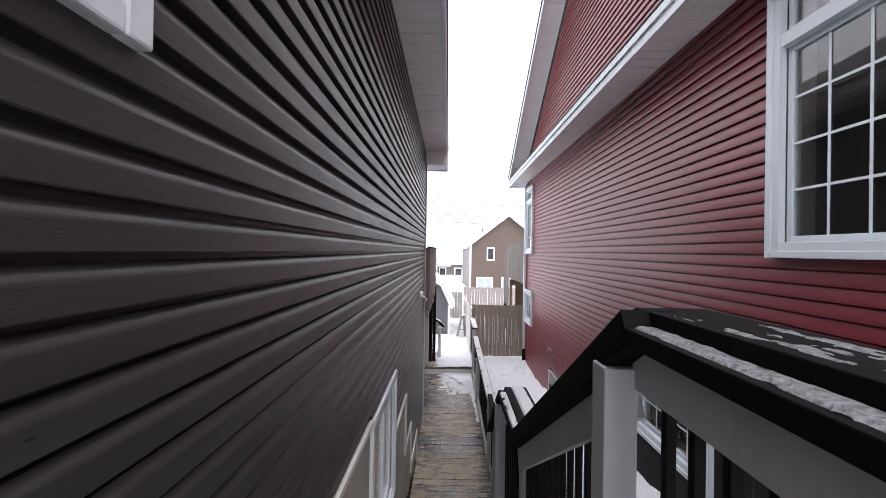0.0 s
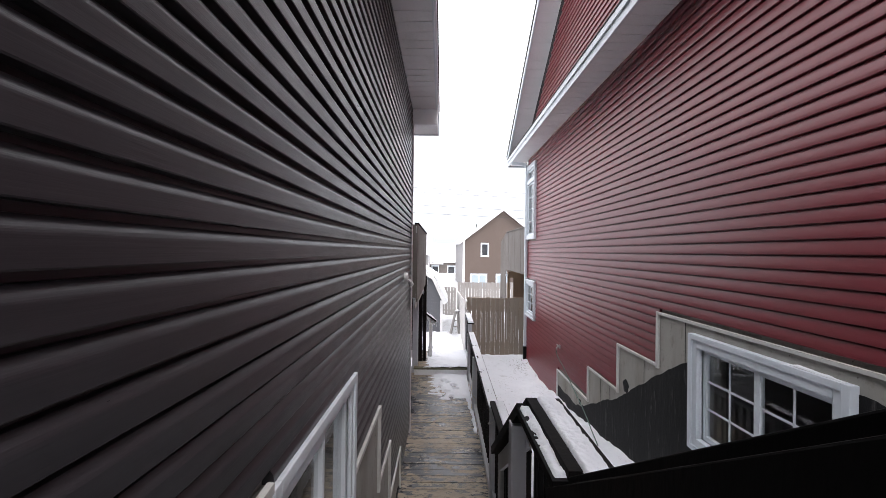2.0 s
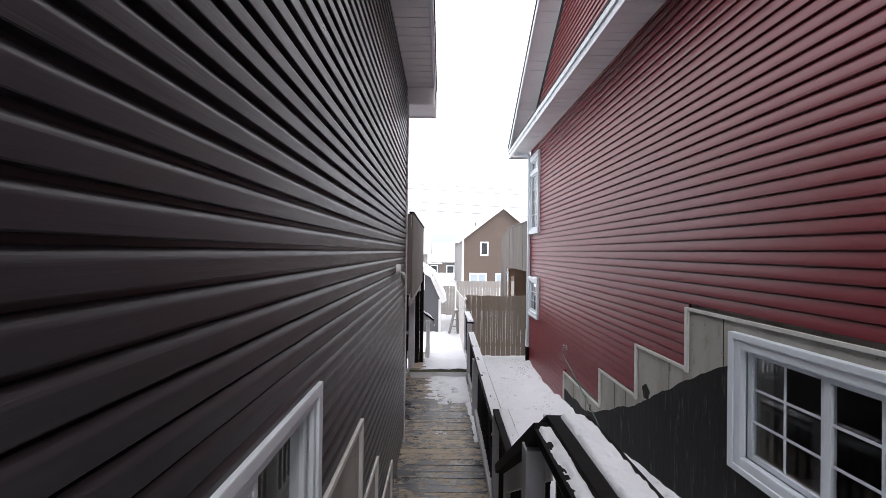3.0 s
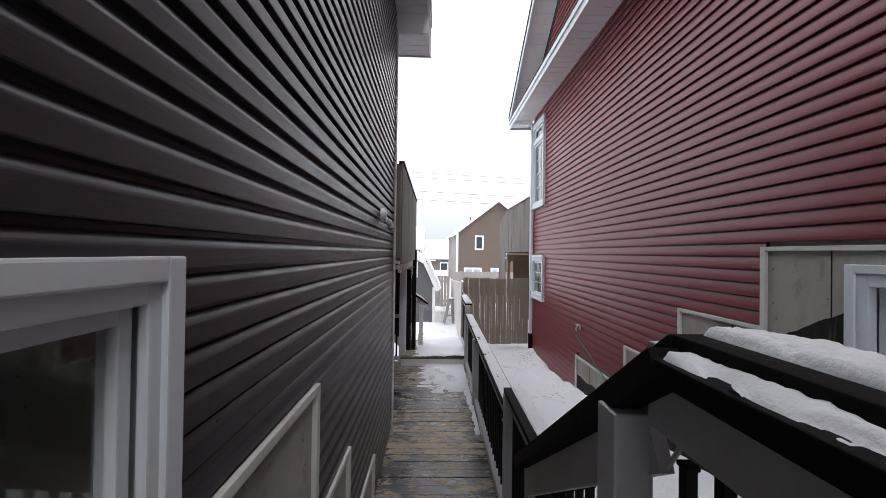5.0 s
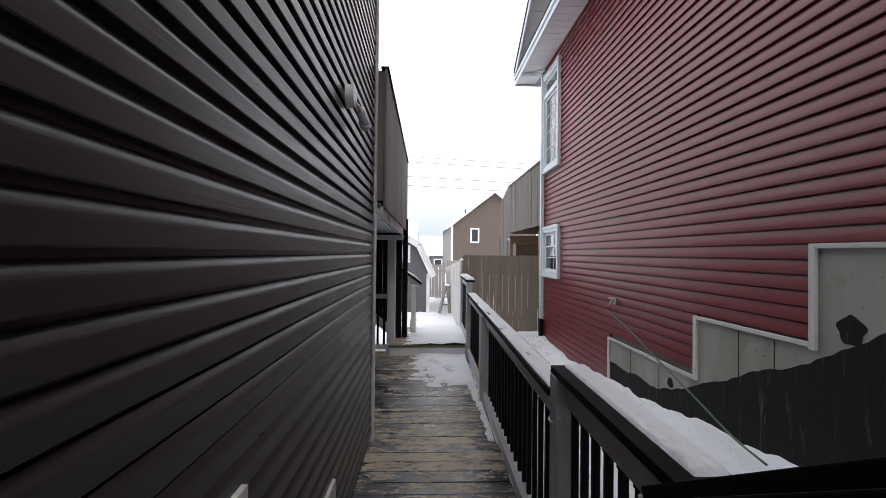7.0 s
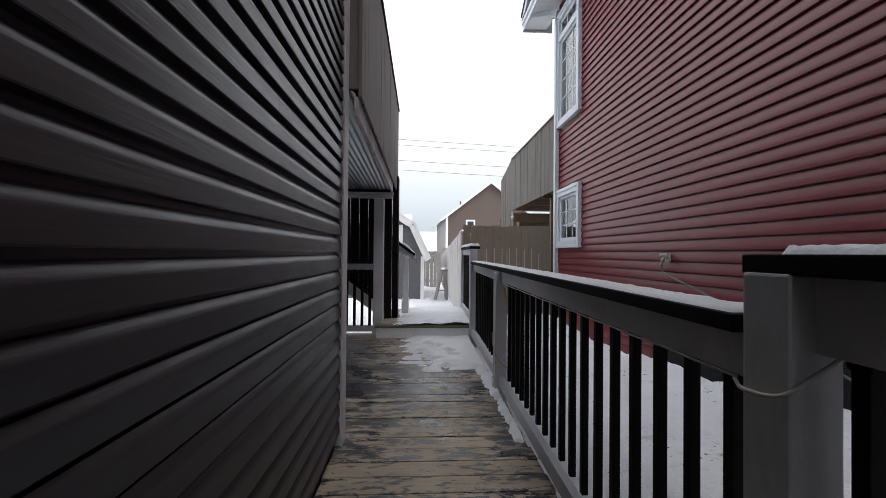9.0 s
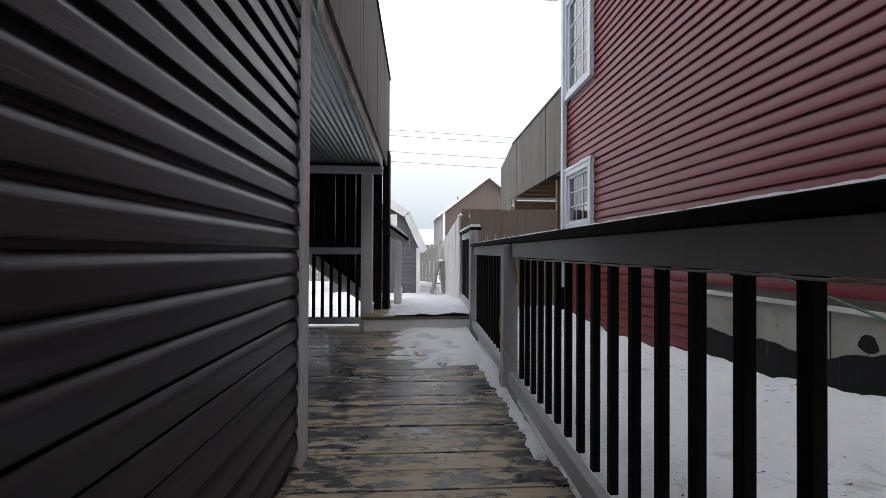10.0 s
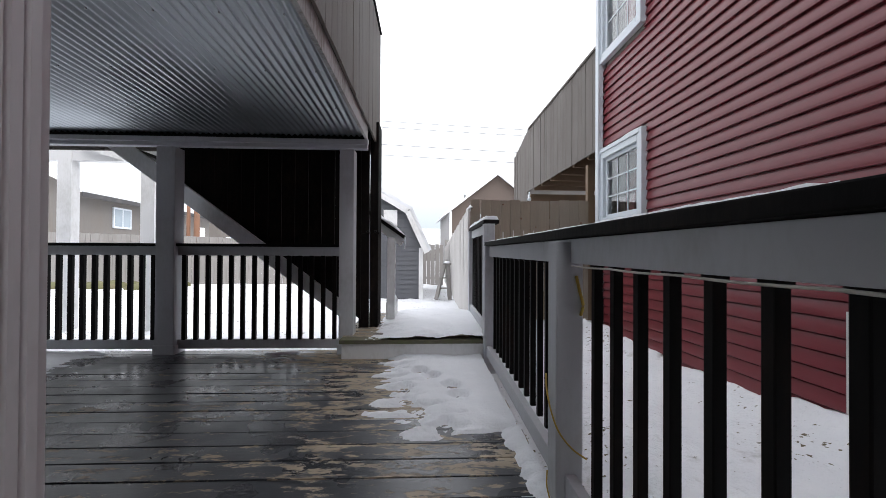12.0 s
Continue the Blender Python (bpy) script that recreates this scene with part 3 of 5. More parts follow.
part("pent_roof", prism(bmesh.new(), ((1.965, 5.83), (1.965, 5.845), (GY + 0.01, 5.99), (GY + 0.01, 5.90)), "y", -1.9, 14.30), ROOF_DARK, eave_e, "dark shingle strip over the eave")
bm = bmesh.new()
prism(bm, ((14.32, 5.78), (14.32, 5.94), (5.5, 5.94 + 8.82 * SLOPE), (5.5, 5.78 + 8.82 * SLOPE)), "x", 1.99, 2.03)
part("rake_board", bm, WHITE_VINYL, eave_e)
bm = bmesh.new()
for i in range(46):
    y = 14.2 - i * 0.19
    prism(bm, ((y, 5.83 + (14.30 - y) * SLOPE), (y, 5.85 + (14.30 - y) * SLOPE), (y - 0.18, 5.85 + (14.48 - y) * SLOPE), (y - 0.18, 5.83 + (14.48 - y) * SLOPE)), "x", 2.031, GY + 0.02)
prism(bm, ((14.30, 5.842), (14.30, 5.90), (5.5, 5.90 + 8.8 * SLOPE), (5.5, 5.842 + 8.8 * SLOPE)), "x", 2.031, GY + 0.02)
part("rake_soffit", bm, WHITE_SOFFIT, eave_e, "ribbed white rake soffit")
part("roof", prism(bmesh.new(), ((14.36, 5.93), (14.36, 5.97), (5.5, 5.97 + 8.86 * SLOPE), (5.5, 5.93 + 8.86 * SLOPE)), "x", 1.97, 6.0), ROOF_DARK, eave_e, "dark shingle roof edge")
part("end_board", B(2.0, 14.305, 5.62, 2.6, 14.33, 5.90), WHITE_VINYL, eave_e)

spout = thing("downspout", "white metal downspout on the house corner with a dark boot", "downspout")
bm = bmesh.new()
box(bm, GY - 0.075, RED_END - 0.06, 0.42, GY - 0.005, RED_END + 0.03, 5.50, 0.008)
part("pipe", bm, WHITE_VINYL, spout)
part("elbow", bar(bar(bmesh.new(), (GY - 0.04, RED_END - 0.015, 5.49), (GY - 0.12, RED_END + 0.1, 5.58), 0.07, 0.085, 0.006), (GY - 0.12, RED_END + 0.1, 5.57), (2.06, RED_END + 0.3, 5.63), 0.07, 0.085, 0.006), WHITE_VINYL, spout)
part("boot", B(GY - 0.085, RED_END - 0.07, -0.05, GY - 0.0, RED_END + 0.04, 0.43, bevel=0.01), BLACK_WOOD, spout, "black plastic boot")
part("corner_trim", B(GY - 0.004, RED_END - 0.03, -0.2, GY + 0.12, RED_END + 0.012, 5.65, bevel=0.004), WHITE_VINYL, wall_east)


# ---- windows ----
def window(name, label, x, out, hole, sashes, grid, casing=0.075, transom=0.0, proud=0.040, depth=0.11, s=0.045):
    """A vinyl window in a wall at x that faces out (+1 or -1 in x). sashes: fractions of the width; grid: panes across, panes up."""
    y0, y1, z0, z1 = hole
    top = thing(name, label, "window", kind="structure")
    bm = bmesh.new()
    f, b = x + out * proud, x - out * 0.015
    for u0, u1, v0, v1 in ((y0 - 0.02, y0 + casing, z0 - 0.02, z1 + 0.02), (y1 - casing, y1 + 0.02, z0 - 0.02, z1 + 0.02), (y0 + casing, y1 - casing, z1 - casing, z1 + 0.02), (y0 + casing, y1 - casing, z0 - 0.02, z0 + casing)):
        box(bm, b, u0, v0, f, u1, v1, 0.006)
    part("window_frame", bm, WHITE_VINYL, top)
    bm = bmesh.new()
    for u0, u1, v0, v1 in ((y0 - 0.035, y0 + 0.02, z0 - 0.035, z1 + 0.035), (y1 - 0.02, y1 + 0.035, z0 - 0.035, z1 + 0.035), (y0 + 0.02, y1 - 0.02, z1 - 0.015, z1 + 0.035), (y0 + 0.02, y1 - 0.02, z0 - 0.035, z0 + 0.015)):
        box(bm, b, u0, v0, f + out * 0.014, u1, v1, 0.006)
    part("casing", bm, WHITE_VINYL, top)
    bm = bmesh.new()
    i, j = x - out * 0.012, x - out * depth
    for u0, u1, v0, v1 in ((y0, y0 + 0.02, z0, z1), (y1 - 0.02, y1, z0, z1), (y0 + 0.02, y1 - 0.02, z1 - 0.02, z1), (y0 + 0.02, y1 - 0.02, z0, z0 + 0.02)):
        box(bm, i, u0, v0, j, u1, v1)
    part("jamb", bm, WHITE_VINYL, top)
    iy0, iy1, iz0, iz1 = y0 + casing, y1 - casing, z0 + casing, z1 - casing
    rows = [(iz0, iz1 - transom, sashes, grid)]
    if transom:
        rows = [(iz0, iz1 - transom - 0.05, sashes, grid), (iz1 - transom + 0.05, iz1, sashes, (grid[0], 1))]
        part("transom_bar", B(x - out * 0.04, iy0, iz1 - transom - 0.05, x + out * 0.035, iy1, iz1 - transom + 0.05, bevel=0.006), WHITE_VINYL, top)
    for ra, rb, parts, (nx, nz) in rows:
        lo = iy0
        for k, share in enumerate(parts):
            hi = lo + (iy1 - iy0) * share
            at = x - out * (0.012 + 0.022 * (k % 2))
            sash = bmesh.new()
            for u0, u1, v0, v1 in ((lo, lo + s, ra, rb), (hi - s, hi, ra, rb), (lo + s, hi - s, rb - s, rb), (lo + s, hi - s, ra, ra + s)):
                box(sash, at - out * 0.03, u0, v0, at + out * 0.012, u1, v1, 0.004)
            sash = part("sash", sash, WHITE_VINYL, top)
            pane = part("pane", B(at - out * 0.012, lo + s - 0.005, ra + s - 0.005, at - out * 0.008, hi - s + 0.005, rb - s + 0.005), GLASS, sash)
            pane.visible_shadow = False
            bars = bmesh.new()
            for q in range(1, nx):
                u = lo + s + (hi - lo - 2 * s) * q / nx
                box(bars, at - out * 0.007, u - 0.009, ra + s, at - out * 0.002, u + 0.009, rb - s)
            for q in range(1, nz):
                v = ra + s + (rb - ra - 2 * s) * q / nz
                box(bars, at - out * 0.0065, lo + s, v - 0.009, at - out * 0.0025, hi - s, v + 0.009)
            if nx > 1 or nz > 1:
                part("muntins", bars, WHITE_VINYL, sash)
            lo = hi
    room = bmesh.new()
    d0, d1 = x - out * (depth + 0.001), x - out * 1.9
    for u0, u1, v0, v1, p, q in ((y0 - 0.3, y0 - 0.28, z0 - 0.3, z1 + 0.3, d0, d1), (y1 + 0.28, y1 + 0.3, z0 - 0.3, z1 + 0.3, d0, d1), (y0 - 0.28, y1 + 0.28, z1 + 0.28, z1 + 0.3, d0, d1), (y0 - 0.28, y1 + 0.28, z0 - 0.3, z0 - 0.28, d0, d1), (y0 - 0.28, y1 + 0.28, z0 - 0.28, z1 + 0.28, d1, d1 - out * 0.02)):
        box(room, p, u0, v0, q, u1, v1)
    part("dark_interior", room, DARK_ROOM, top, "dim room behind the glass")
    return top


window("window_1", "white vinyl sliding basement window with dark glass", GX, 1, GREY_WIN, (0.5, 0.5), (1, 1), casing=0.054, proud=0.008, s=0.034)
window("window_2", "white framed upper window in the charcoal wall", GX, 1, GREY_TOP_WIN, (1.0,), (1, 1), casing=0.08, proud=0.012)
window("window_3", "large white window with muntins and a transom light", GY, -1, RED_BIG_WIN, (0.5, 0.5), (3, 4), casing=0.078, transom=0.36)
window("window_4", "white sliding basement window with muntins and dark glass", GY, -1, RED_LOW_WIN, (0.5, 0.5), (2, 3), casing=0.085)
window("window_5", "small white window with muntins near the house corner", GY, -1, RED_END_LOW, (1.0,), (3, 3), casing=0.09)
window("window_6", "tall white window with muntins and a transom light", GY, -1, RED_END_UP, (1.0,), (3, 4), casing=0.09, transom=0.32)
for hole, seed in ((RED_LOW_WIN, 3), (RED_END_LOW, 4)):
    cap = thing("window_snow", "thin line of snow on a window casing", "snow")
    snow_strip("snow", cap, (GY - 0.03, hole[0] + 0.02, hole[3] + 0.034), (GY - 0.03, hole[0] + 0.45, hole[3] + 0.034), 0.045, 0.022, seed)


# ---- walkway, stairs and lower deck ----
deck = thing("deck_floor", "lower wooden deck with peeling slate paint worn to bare timber", "deck", kind="structure")
PITCH, BOARD = 0.159, 0.1510
DECK_Y0, DECK_Y1 = 5.42, 12.44


def deck_board(name, length, material, bow):
    bm = box(bmesh.new(), 0, 0, -0.036, length, BOARD, 0, 0.0035)
    return mesh(name, bm, material)


short_board, long_board = deck_board("deck_board", 1.20, DECK_WORN, 0), deck_board("deck_board", 5.30, DECK_WORN, 0)
rng = random.Random(5)
y = DECK_Y0
while y + BOARD < DECK_Y1 + 0.01:
    wide = y > GREY_END + 0.005
    data, x = (long_board, -4.60) if wide else (short_board, -0.50)
    m = pose(x + rng.uniform(-0.01, 0.01), y, rng.uniform(-0.003, 0.003), rng.uniform(-0.25, 0.25), 0, rng.uniform(-0.05, 0.05))
    piece("deck_board", data, deck, m)
    y += PITCH
part("joists", box(box(box(bmesh.new(), -4.6, 9.2, -0.20, 0.66, 9.24, -0.04), 0.62, DECK_Y0, -0.22, 0.66, 12.4, -0.04), -4.6, 12.38, -0.2, 0.62, 12.42, -0.04), JOIST, deck)

stairs = thing("stairs", "wooden walkway stairs with landings, peeling slate paint", "stairs", kind="structure")


def tread(y0, y1, z):
    n = max(1, round((y1 - y0) / PITCH))
    w = (y1 - y0) / n
    for k in range(n):
        part("tread", B(-0.50, y0 + k * w, z - 0.036, 0.70, y0 + (k + 1) * w - 0.006, z, bevel=0.0035), DECK_WORN, stairs)
    part("cleat", B(-0.48, y0, z - 0.060, 0.66, y1 - 0.01, z - 0.0365), RAIL_GREY, stairs)
    part("riser", B(-0.50, y1 - 0.03, z - 0.20, 0.70, y1 - 0.008, z - 0.0365), RAIL_GREY, stairs)


tread(-1.6, 1.75, 1.98)
for k in range(6):
    tread(1.75 + k * 0.27, 2.02 + k * 0.27, 1.98 - 0.171 * (k + 1))
tread(3.37, 4.42, 0.78)
for k in range(3):
    tread(4.42 + k * 0.33, 4.75 + k * 0.33, 0.78 - 0.195 * (k + 1))
for x in (-0.46, 0.66):
    bm = bmesh.new()
    prism(bm, ((-1.6, 1.94), (1.7, 1.94), (3.37, 0.76), (4.42, 0.74), (5.41, 0.14), (5.41, -0.2), (4.3, 0.45), (3.2, 0.5), (1.6, 1.65), (-1.6, 1.7)), "x", x, x + 0.04)
    part("stringer", bm, RAIL_GREY, stairs)


def post_mesh(height, w=0.104, wide=0.104):
    return mesh("post", box(bmesh.new(), -w / 2, -w / 2, 0, wide - w / 2, w / 2, height, 0.006), RAIL_GREY)


def railing(label, spans, posts, xin, cap_w=0.15, apron=0.092, floor=None, bottom=True, group="walkway railings", apron_x=0.0, bal_x=0.045, cap=BLACK_WOOD, under=False, pitch=0.128, first=None):
    """A rail of level and sloping spans (y0, z0, y1, z1, x0, x1) with cap, apron, balusters and bottom rail."""
    top = thing("railing", label, "railing", group)
    for y0, z0, y1, z1, x0, x1 in spans:
        c = cap_w / 2
        d = Vector((x1 - x0, y1 - y0, z1 - z0)).normalized()
        part("cap_rail", bar(bmesh.new(), Vector((x0 + c, y0, z0 - 0.019)), Vector((x1 + c, y1, z1 - 0.019)), cap_w, 0.038, 0.004), cap, top, "black stained cap board")
        ax = 0.035 + apron_x - (0.0 if not under else 0.052 if y0 < 3 else 0.040)
        deep = apron * (1.22 if abs(d.z) > 0.2 else 1.30 if under else 1.0)
        down = Vector((0, 0, 0.040 + deep / 2))
        slant = 1.0 / max(0.5, abs(d.y))
        if under and abs(d.z) > 0.2:
            down.z += 0.045 if y0 < 3 else 0.02
        near_end, far_end = -0.025, 0.025
        if under and abs(d.z) > 0.2:
            near_end = 0.07 if y0 < 3 else 0.14
        elif under and y0 > 3:
            far_end = 0.12
        part("apron", bar(bmesh.new(), Vector((x0 + ax, y0, z0)) - down * slant + d * near_end, Vector((x1 + ax, y1, z1)) - down * slant + d * far_end, 0.036, deep, 0.003), RAIL_GREY, top)
        if under:
            lip = 0.075 if y0 < 3 else 0.065
            sloping = abs(d.z) > 0.2
            early, sink = (0.10, 0.058) if y0 < 3 else (0.045, 0.026)
            thick = 0.046 + (sink * 0.9 if sloping else 0.0)
            rise = Vector((0, 0, thick / 2 - 0.023))
            start = Vector((x0 + 0.04 - lip / 2, y0 - (early if sloping else 0.0), z0 - 0.064))
            stop = Vector((x1 + 0.04 - lip / 2, y1 - (0.0 if sloping else early), z1 - 0.064 - (sink if sloping else 0.0)))
            part("under_cap", bar(bmesh.new(), start + rise, stop + rise, 0.08 + lip, thick, 0.004), BLACK_WOOD, top, "black stained board under the cap")
        length = y1 - y0
        n = max(1, round(length / pitch))
        for k in range(n):
            t = (k + 0.5) / n if first is None else (first - y0 + k * pitch) / length
            if t > 0.995:
                break
            yy, zz, xx = y0 + length * t, z0 + (z1 - z0) * t, x0 + (x1 - x0) * t
            if any(abs(yy - p[0]) < 0.075 for p in posts):
                continue
            low = floor(yy) + 0.15
            high = zz - (0.042 + deep) * slant + 0.002
            key = round(high - low, 2)
            if key not in BALUSTERS:
                BALUSTERS[key] = mesh("baluster", box(bmesh.new(), -0.0145, -0.0145, 0, 0.0145, 0.0145, key, 0.003), BLACK_METAL)
                CLIPS[key] = mesh("clip", box(bmesh.new(), -0.0175, -0.020, key - 0.012, 0.0175, 0.020, key + 0.001, 0.004), BLACK_METAL)
            piece("baluster", BALUSTERS[key], top, pose(xx + ax + bal_x - 0.045 + (0.046 if under else 0.0), yy, high - key, 0, 0, 0))
            piece("baluster_clip", CLIPS[key], top, pose(xx + ax + bal_x - 0.045 + (0.046 if under else 0.0), yy, high - key, 0, 0, 0))
        if bottom:
            za, zb = floor(y0 + 0.02) + 0.105, floor(y1 - 0.02) + 0.105
            part("bottom_rail", bar(bmesh.new(), (x0 + ax - 0.018, y0, za), (x1 + ax - 0.018, y1, zb), 0.042, 0.088, 0.004), RAIL_GREY, top)
    for yy, xx, low, high, *wide in posts:
        key = (round(high - low, 2), *wide)
        if key not in POSTS:
            POSTS[key] = post_mesh(key[0], 0.104, wide[0] if wide else 0.104)
        piece("post", POSTS[key], top, pose(xx, yy, low))
    return top


BALUSTERS, CLIPS, POSTS = {}, {}, {}


def walk_floor(yy):
    return lerp_table(((-2, 1.98), (1.75, 1.98), (3.37, 0.78), (4.42, 0.78), (5.42, 0.0), (30, 0.0)), yy)


XA = 0.56
rail_upper = railing("pale grey wooden stair railing with black balusters and snowy black cap", (
    (-1.6, 3.303, 1.63, 3.303, XA, XA), (1.63, 3.303, 3.56, 2.12, XA, XA), (3.50, 2.182, 4.335, 2.182, XA, XA), (4.335, 2.182, 6.05, 1.12, XA, XA + 0.07)),
    [(-0.2, 0.66, 1.9, 3.25), (1.69, 0.527, 1.5, 3.115, 0.100), (3.68, 0.652, 0.75, 2.04), (4.508, 0.545, 0.5, 1.955, 0.098), (6.06, 0.70, 0.0, 1.07)], XA, cap_w=0.20, apron=0.155, floor=walk_floor, apron_x=0.038, under=True)
rail_mid = railing("short pale grey rail with snowy black cap by the lower steps", ((5.93, 1.195, 7.02, 1.195, 0.655, 0.665),),
                   [(6.96, 0.712, -0.1, 1.155)], 0.655, cap_w=0.17, apron=0.135, floor=lambda yy: 0.0, apron_x=0.03)
rail_deck = railing("long pale grey deck railing with black balusters and snow-dusted cap", ((7.03, 1.072, 12.0, 1.085, 0.655, 0.710),),
                    [(9.80, 0.712, -0.1, 1.03), (11.95, 0.752, -0.1, 1.045)], 0.655, floor=lambda yy: 0.0, apron_x=0.015, bal_x=0.062, pitch=0.1455, first=7.115)

snow_a = thing("rail_snow", "melting snow lying along the black stair rail cap", "snow", "snow on railings")
snow_cap("slush", snow_a, (XA - 0.030, -0.6, 3.2625), (XA - 0.030, 1.53, 3.2625), 0.052, 0.010, 0.85, 1, SLUSH)
snow_cap("slush", snow_a, (XA + 0.10, -0.6, 3.3035), (XA + 0.10, 1.60, 3.3035), 0.16, 0.0025, 0.38, 9, SLUSH)
snow_b = thing("rail_snow", "thick strips of snow along the black landing rail cap", "snow", "snow on railings")
snow_cap("snow", snow_b, (XA - 0.022, 3.52, 2.141), (XA - 0.022, 4.29, 2.141), 0.060, 0.022, 0.86, 2)
snow_cap("snow", snow_b, (XA + 0.115, 3.42, 2.182), (XA + 0.115, 4.33, 2.182), 0.115, 0.027, 1.0, 3)
snow_c = thing("rail_snow", "thin granular snow on the short rail cap", "snow", "snow on railings")
snow_cap("snow", snow_c, (0.770, 5.96, 1.195), (0.780, 7.01, 1.195), 0.105, 0.020, 0.95, 4)
snow_d = thing("rail_snow", "thin crust of snow on the deck rail cap", "snow", "snow on railings")
snow_cap("snow", snow_d, (0.735, 7.05, 1.072), (0.79, 11.97, 1.085), 0.135, 0.010, 0.95, 6)

# ---- platform at the deck's end ----
MOSS_PLANK = painted("damp_mossy_timber", (0.12, 0.11, 0.075), (0.10, 0.12, 0.04), 0.8, 0.8, 0.5)
platform = thing("platform", "low timber step platform, mossy at one corner and snow covered", "platform", kind="structure")
for k in range(11):
    part("plank", B(-0.62, 12.02 + k * 0.159, 0.144, 0.74, 12.02 + k * 0.159 + 0.1525, 0.180, bevel=0.004), MOSS_PLANK if k < 1 else DECK_WORN, platform, "damp mossy plank" if k < 1 else "")
part("front_board", B(-0.60, 12.04, -0.03, 0.72, 12.077, 0.1435, bevel=0.004), WHITE_WOOD, platform)
part("side_board", B(-0.60, 12.078, -0.2, -0.56, 13.7, 0.1435), RAIL_GREY, platform)


def snow_sheet(name, label, inside, x0, x1, y0, y1, z, height, seed, step=0.024, rag=1.0):
    """A patch of snow with a ragged edge; inside(x, y) is over 0 on it."""
    bm = bmesh.new()
    nx, ny = int((x1 - x0) / step) + 1, int((y1 - y0) / step) + 1
    grid = {}
    for i in range(nx + 1):
        for j in range(ny + 1):
            x, y = x0 + i * step, y0 + j * step
            v = inside(x, y) + rag * 0.14 * noise.noise((x * 2.6, y * 5.0, seed)) + rag * 0.13 * noise.noise((x * 4, y * 15.0, seed + 3)) + rag * 0.06 * noise.noise((x * 17, y * 21.0, seed + 5))
            if v > -0.6:
                h = height * min(1.0, max(0.0, v) / 0.22) ** 0.65 * (0.8 + 0.35 * noise.noise((x * 3.2, y * 3.2, seed + 7)) + 0.14 * noise.noise((x * 13, y * 13, seed)) + 0.07 * noise.noise((x * 31, y * 31, seed)))
                for px, py in FOOTPRINTS:
                    d = ((x - px) / 0.058) ** 2 + ((y - py) / 0.080) ** 2
                    if d < 1.25:
                        h = min(h, -0.002 + 0.016 * noise.noise((x * 40, y * 40, 3)) + 0.05 * max(0.0, d - 0.75))
                grid[i, j] = bm.verts.new((x, y, z + (h if v > 0 else -0.006)))
    for i in range(nx):
        for j in range(ny):
            q = [(i, j), (i + 1, j), (i + 1, j + 1), (i, j + 1)]
            if all(k in grid for k in q):
                bm.faces.new([grid[k] for k in q])
    for v in [v for v in bm.verts if not v.link_faces]:
        bm.verts.remove(v)
    ob = new(name, mesh(name, bm, SNOW, True))
    return tagged(ob, label, "snow", kind="stuff")


FOOTPRINTS = ((0.02, 11.14), (0.13, 11.55), (0.13, 10.75), (0.36, 11.18), (0.40, 10.97), (0.28, 10.50), (0.10, 10.57), (0.05, 10.92), (0.22, 11.40))


def deck_patch(x, y):
    left = lerp_table(((10.3, 0.16), (10.5, 0.08), (10.73, -0.01), (10.98, -0.12), (11.31, -0.20), (12.1, -0.23)), y)
    seam = (y - DECK_Y0 - BOARD - 0.003) % PITCH
    seam = min(seam, PITCH - seam)
    groove = 0.24 * math.exp(-(seam / 0.022) ** 2) * max(0.0, 1 - (x - left) / 0.55)
    return min((x - left) * 0.9, (y - 10.42) * 1.1, 12.4 - y, 0.95 - x) - groove


def foot_strip(x, y):
    return min((x - lerp_table(((8.8, 0.650), (9.2, 0.632), (9.9, 0.612), (10.5, 0.600)), y)) * 2.2, (y - 8.92) * 0.5)


snow_sheet("deck_snow", "patch of slushy trodden snow on the deck boards", deck_patch, -0.42, 0.672, 10.2, 12.035, 0.002, 0.055, 12, 0.02)
snow_sheet("deck_edge_snow", "strip of snow along the foot of the deck railing", foot_strip, 0.56, 0.675, 8.6, 10.46, 0.002, 0.06, 15, 0.012, 0.5)
FOOTPRINTS = ()
snow_sheet("platform_snow", "smooth snow covering the timber platform", lambda x, y: min((x + 0.28) * 0.9, (y - 12.03) * 1.6 + 0.10, 15.5 - y, 0.95 - x), -0.45, 0.73, 12.03, 13.74, 0.181, 0.065, 21)
snow_sheet("rail_side_snow", "slush heaped on far deck boards", lambda x, y: min((-2.9 - x) * 0.5, (y - 11.55) * 0.5, 12.4 - y), -4.5, -2.7, 11.4, 12.40, 0.002, 0.03, 25)
snow_sheet("slush_heap", "small heap of slush by the deck rail", lambda x, y: 0.11 - ((x + 1.15) ** 2 * 0.7 + (y - 12.28) ** 2 * 2.2) ** 0.5, -1.5, -0.8, 12.05, 12.42, 0.002, 0.04, 27, 0.03)

rail_platform = railing("short higher rail beside the platform with snow on its cap", ((12.06, 1.30, 13.55, 1.30, 0.71, 0.725),), [(12.10, 0.765, 0.0, 1.26), (13.5, 0.775, -0.1, 1.26)], 0.71, floor=lambda yy: 0.18, apron_x=0.015)
snow_e = thing("rail_snow", "ridge of snow on the platform rail cap", "snow", "snow on railings")
snow_cap("snow", snow_e, (0.79, 12.07, 1.30), (0.80, 13.53, 1.30), 0.14, 0.045, 1.1, 8)

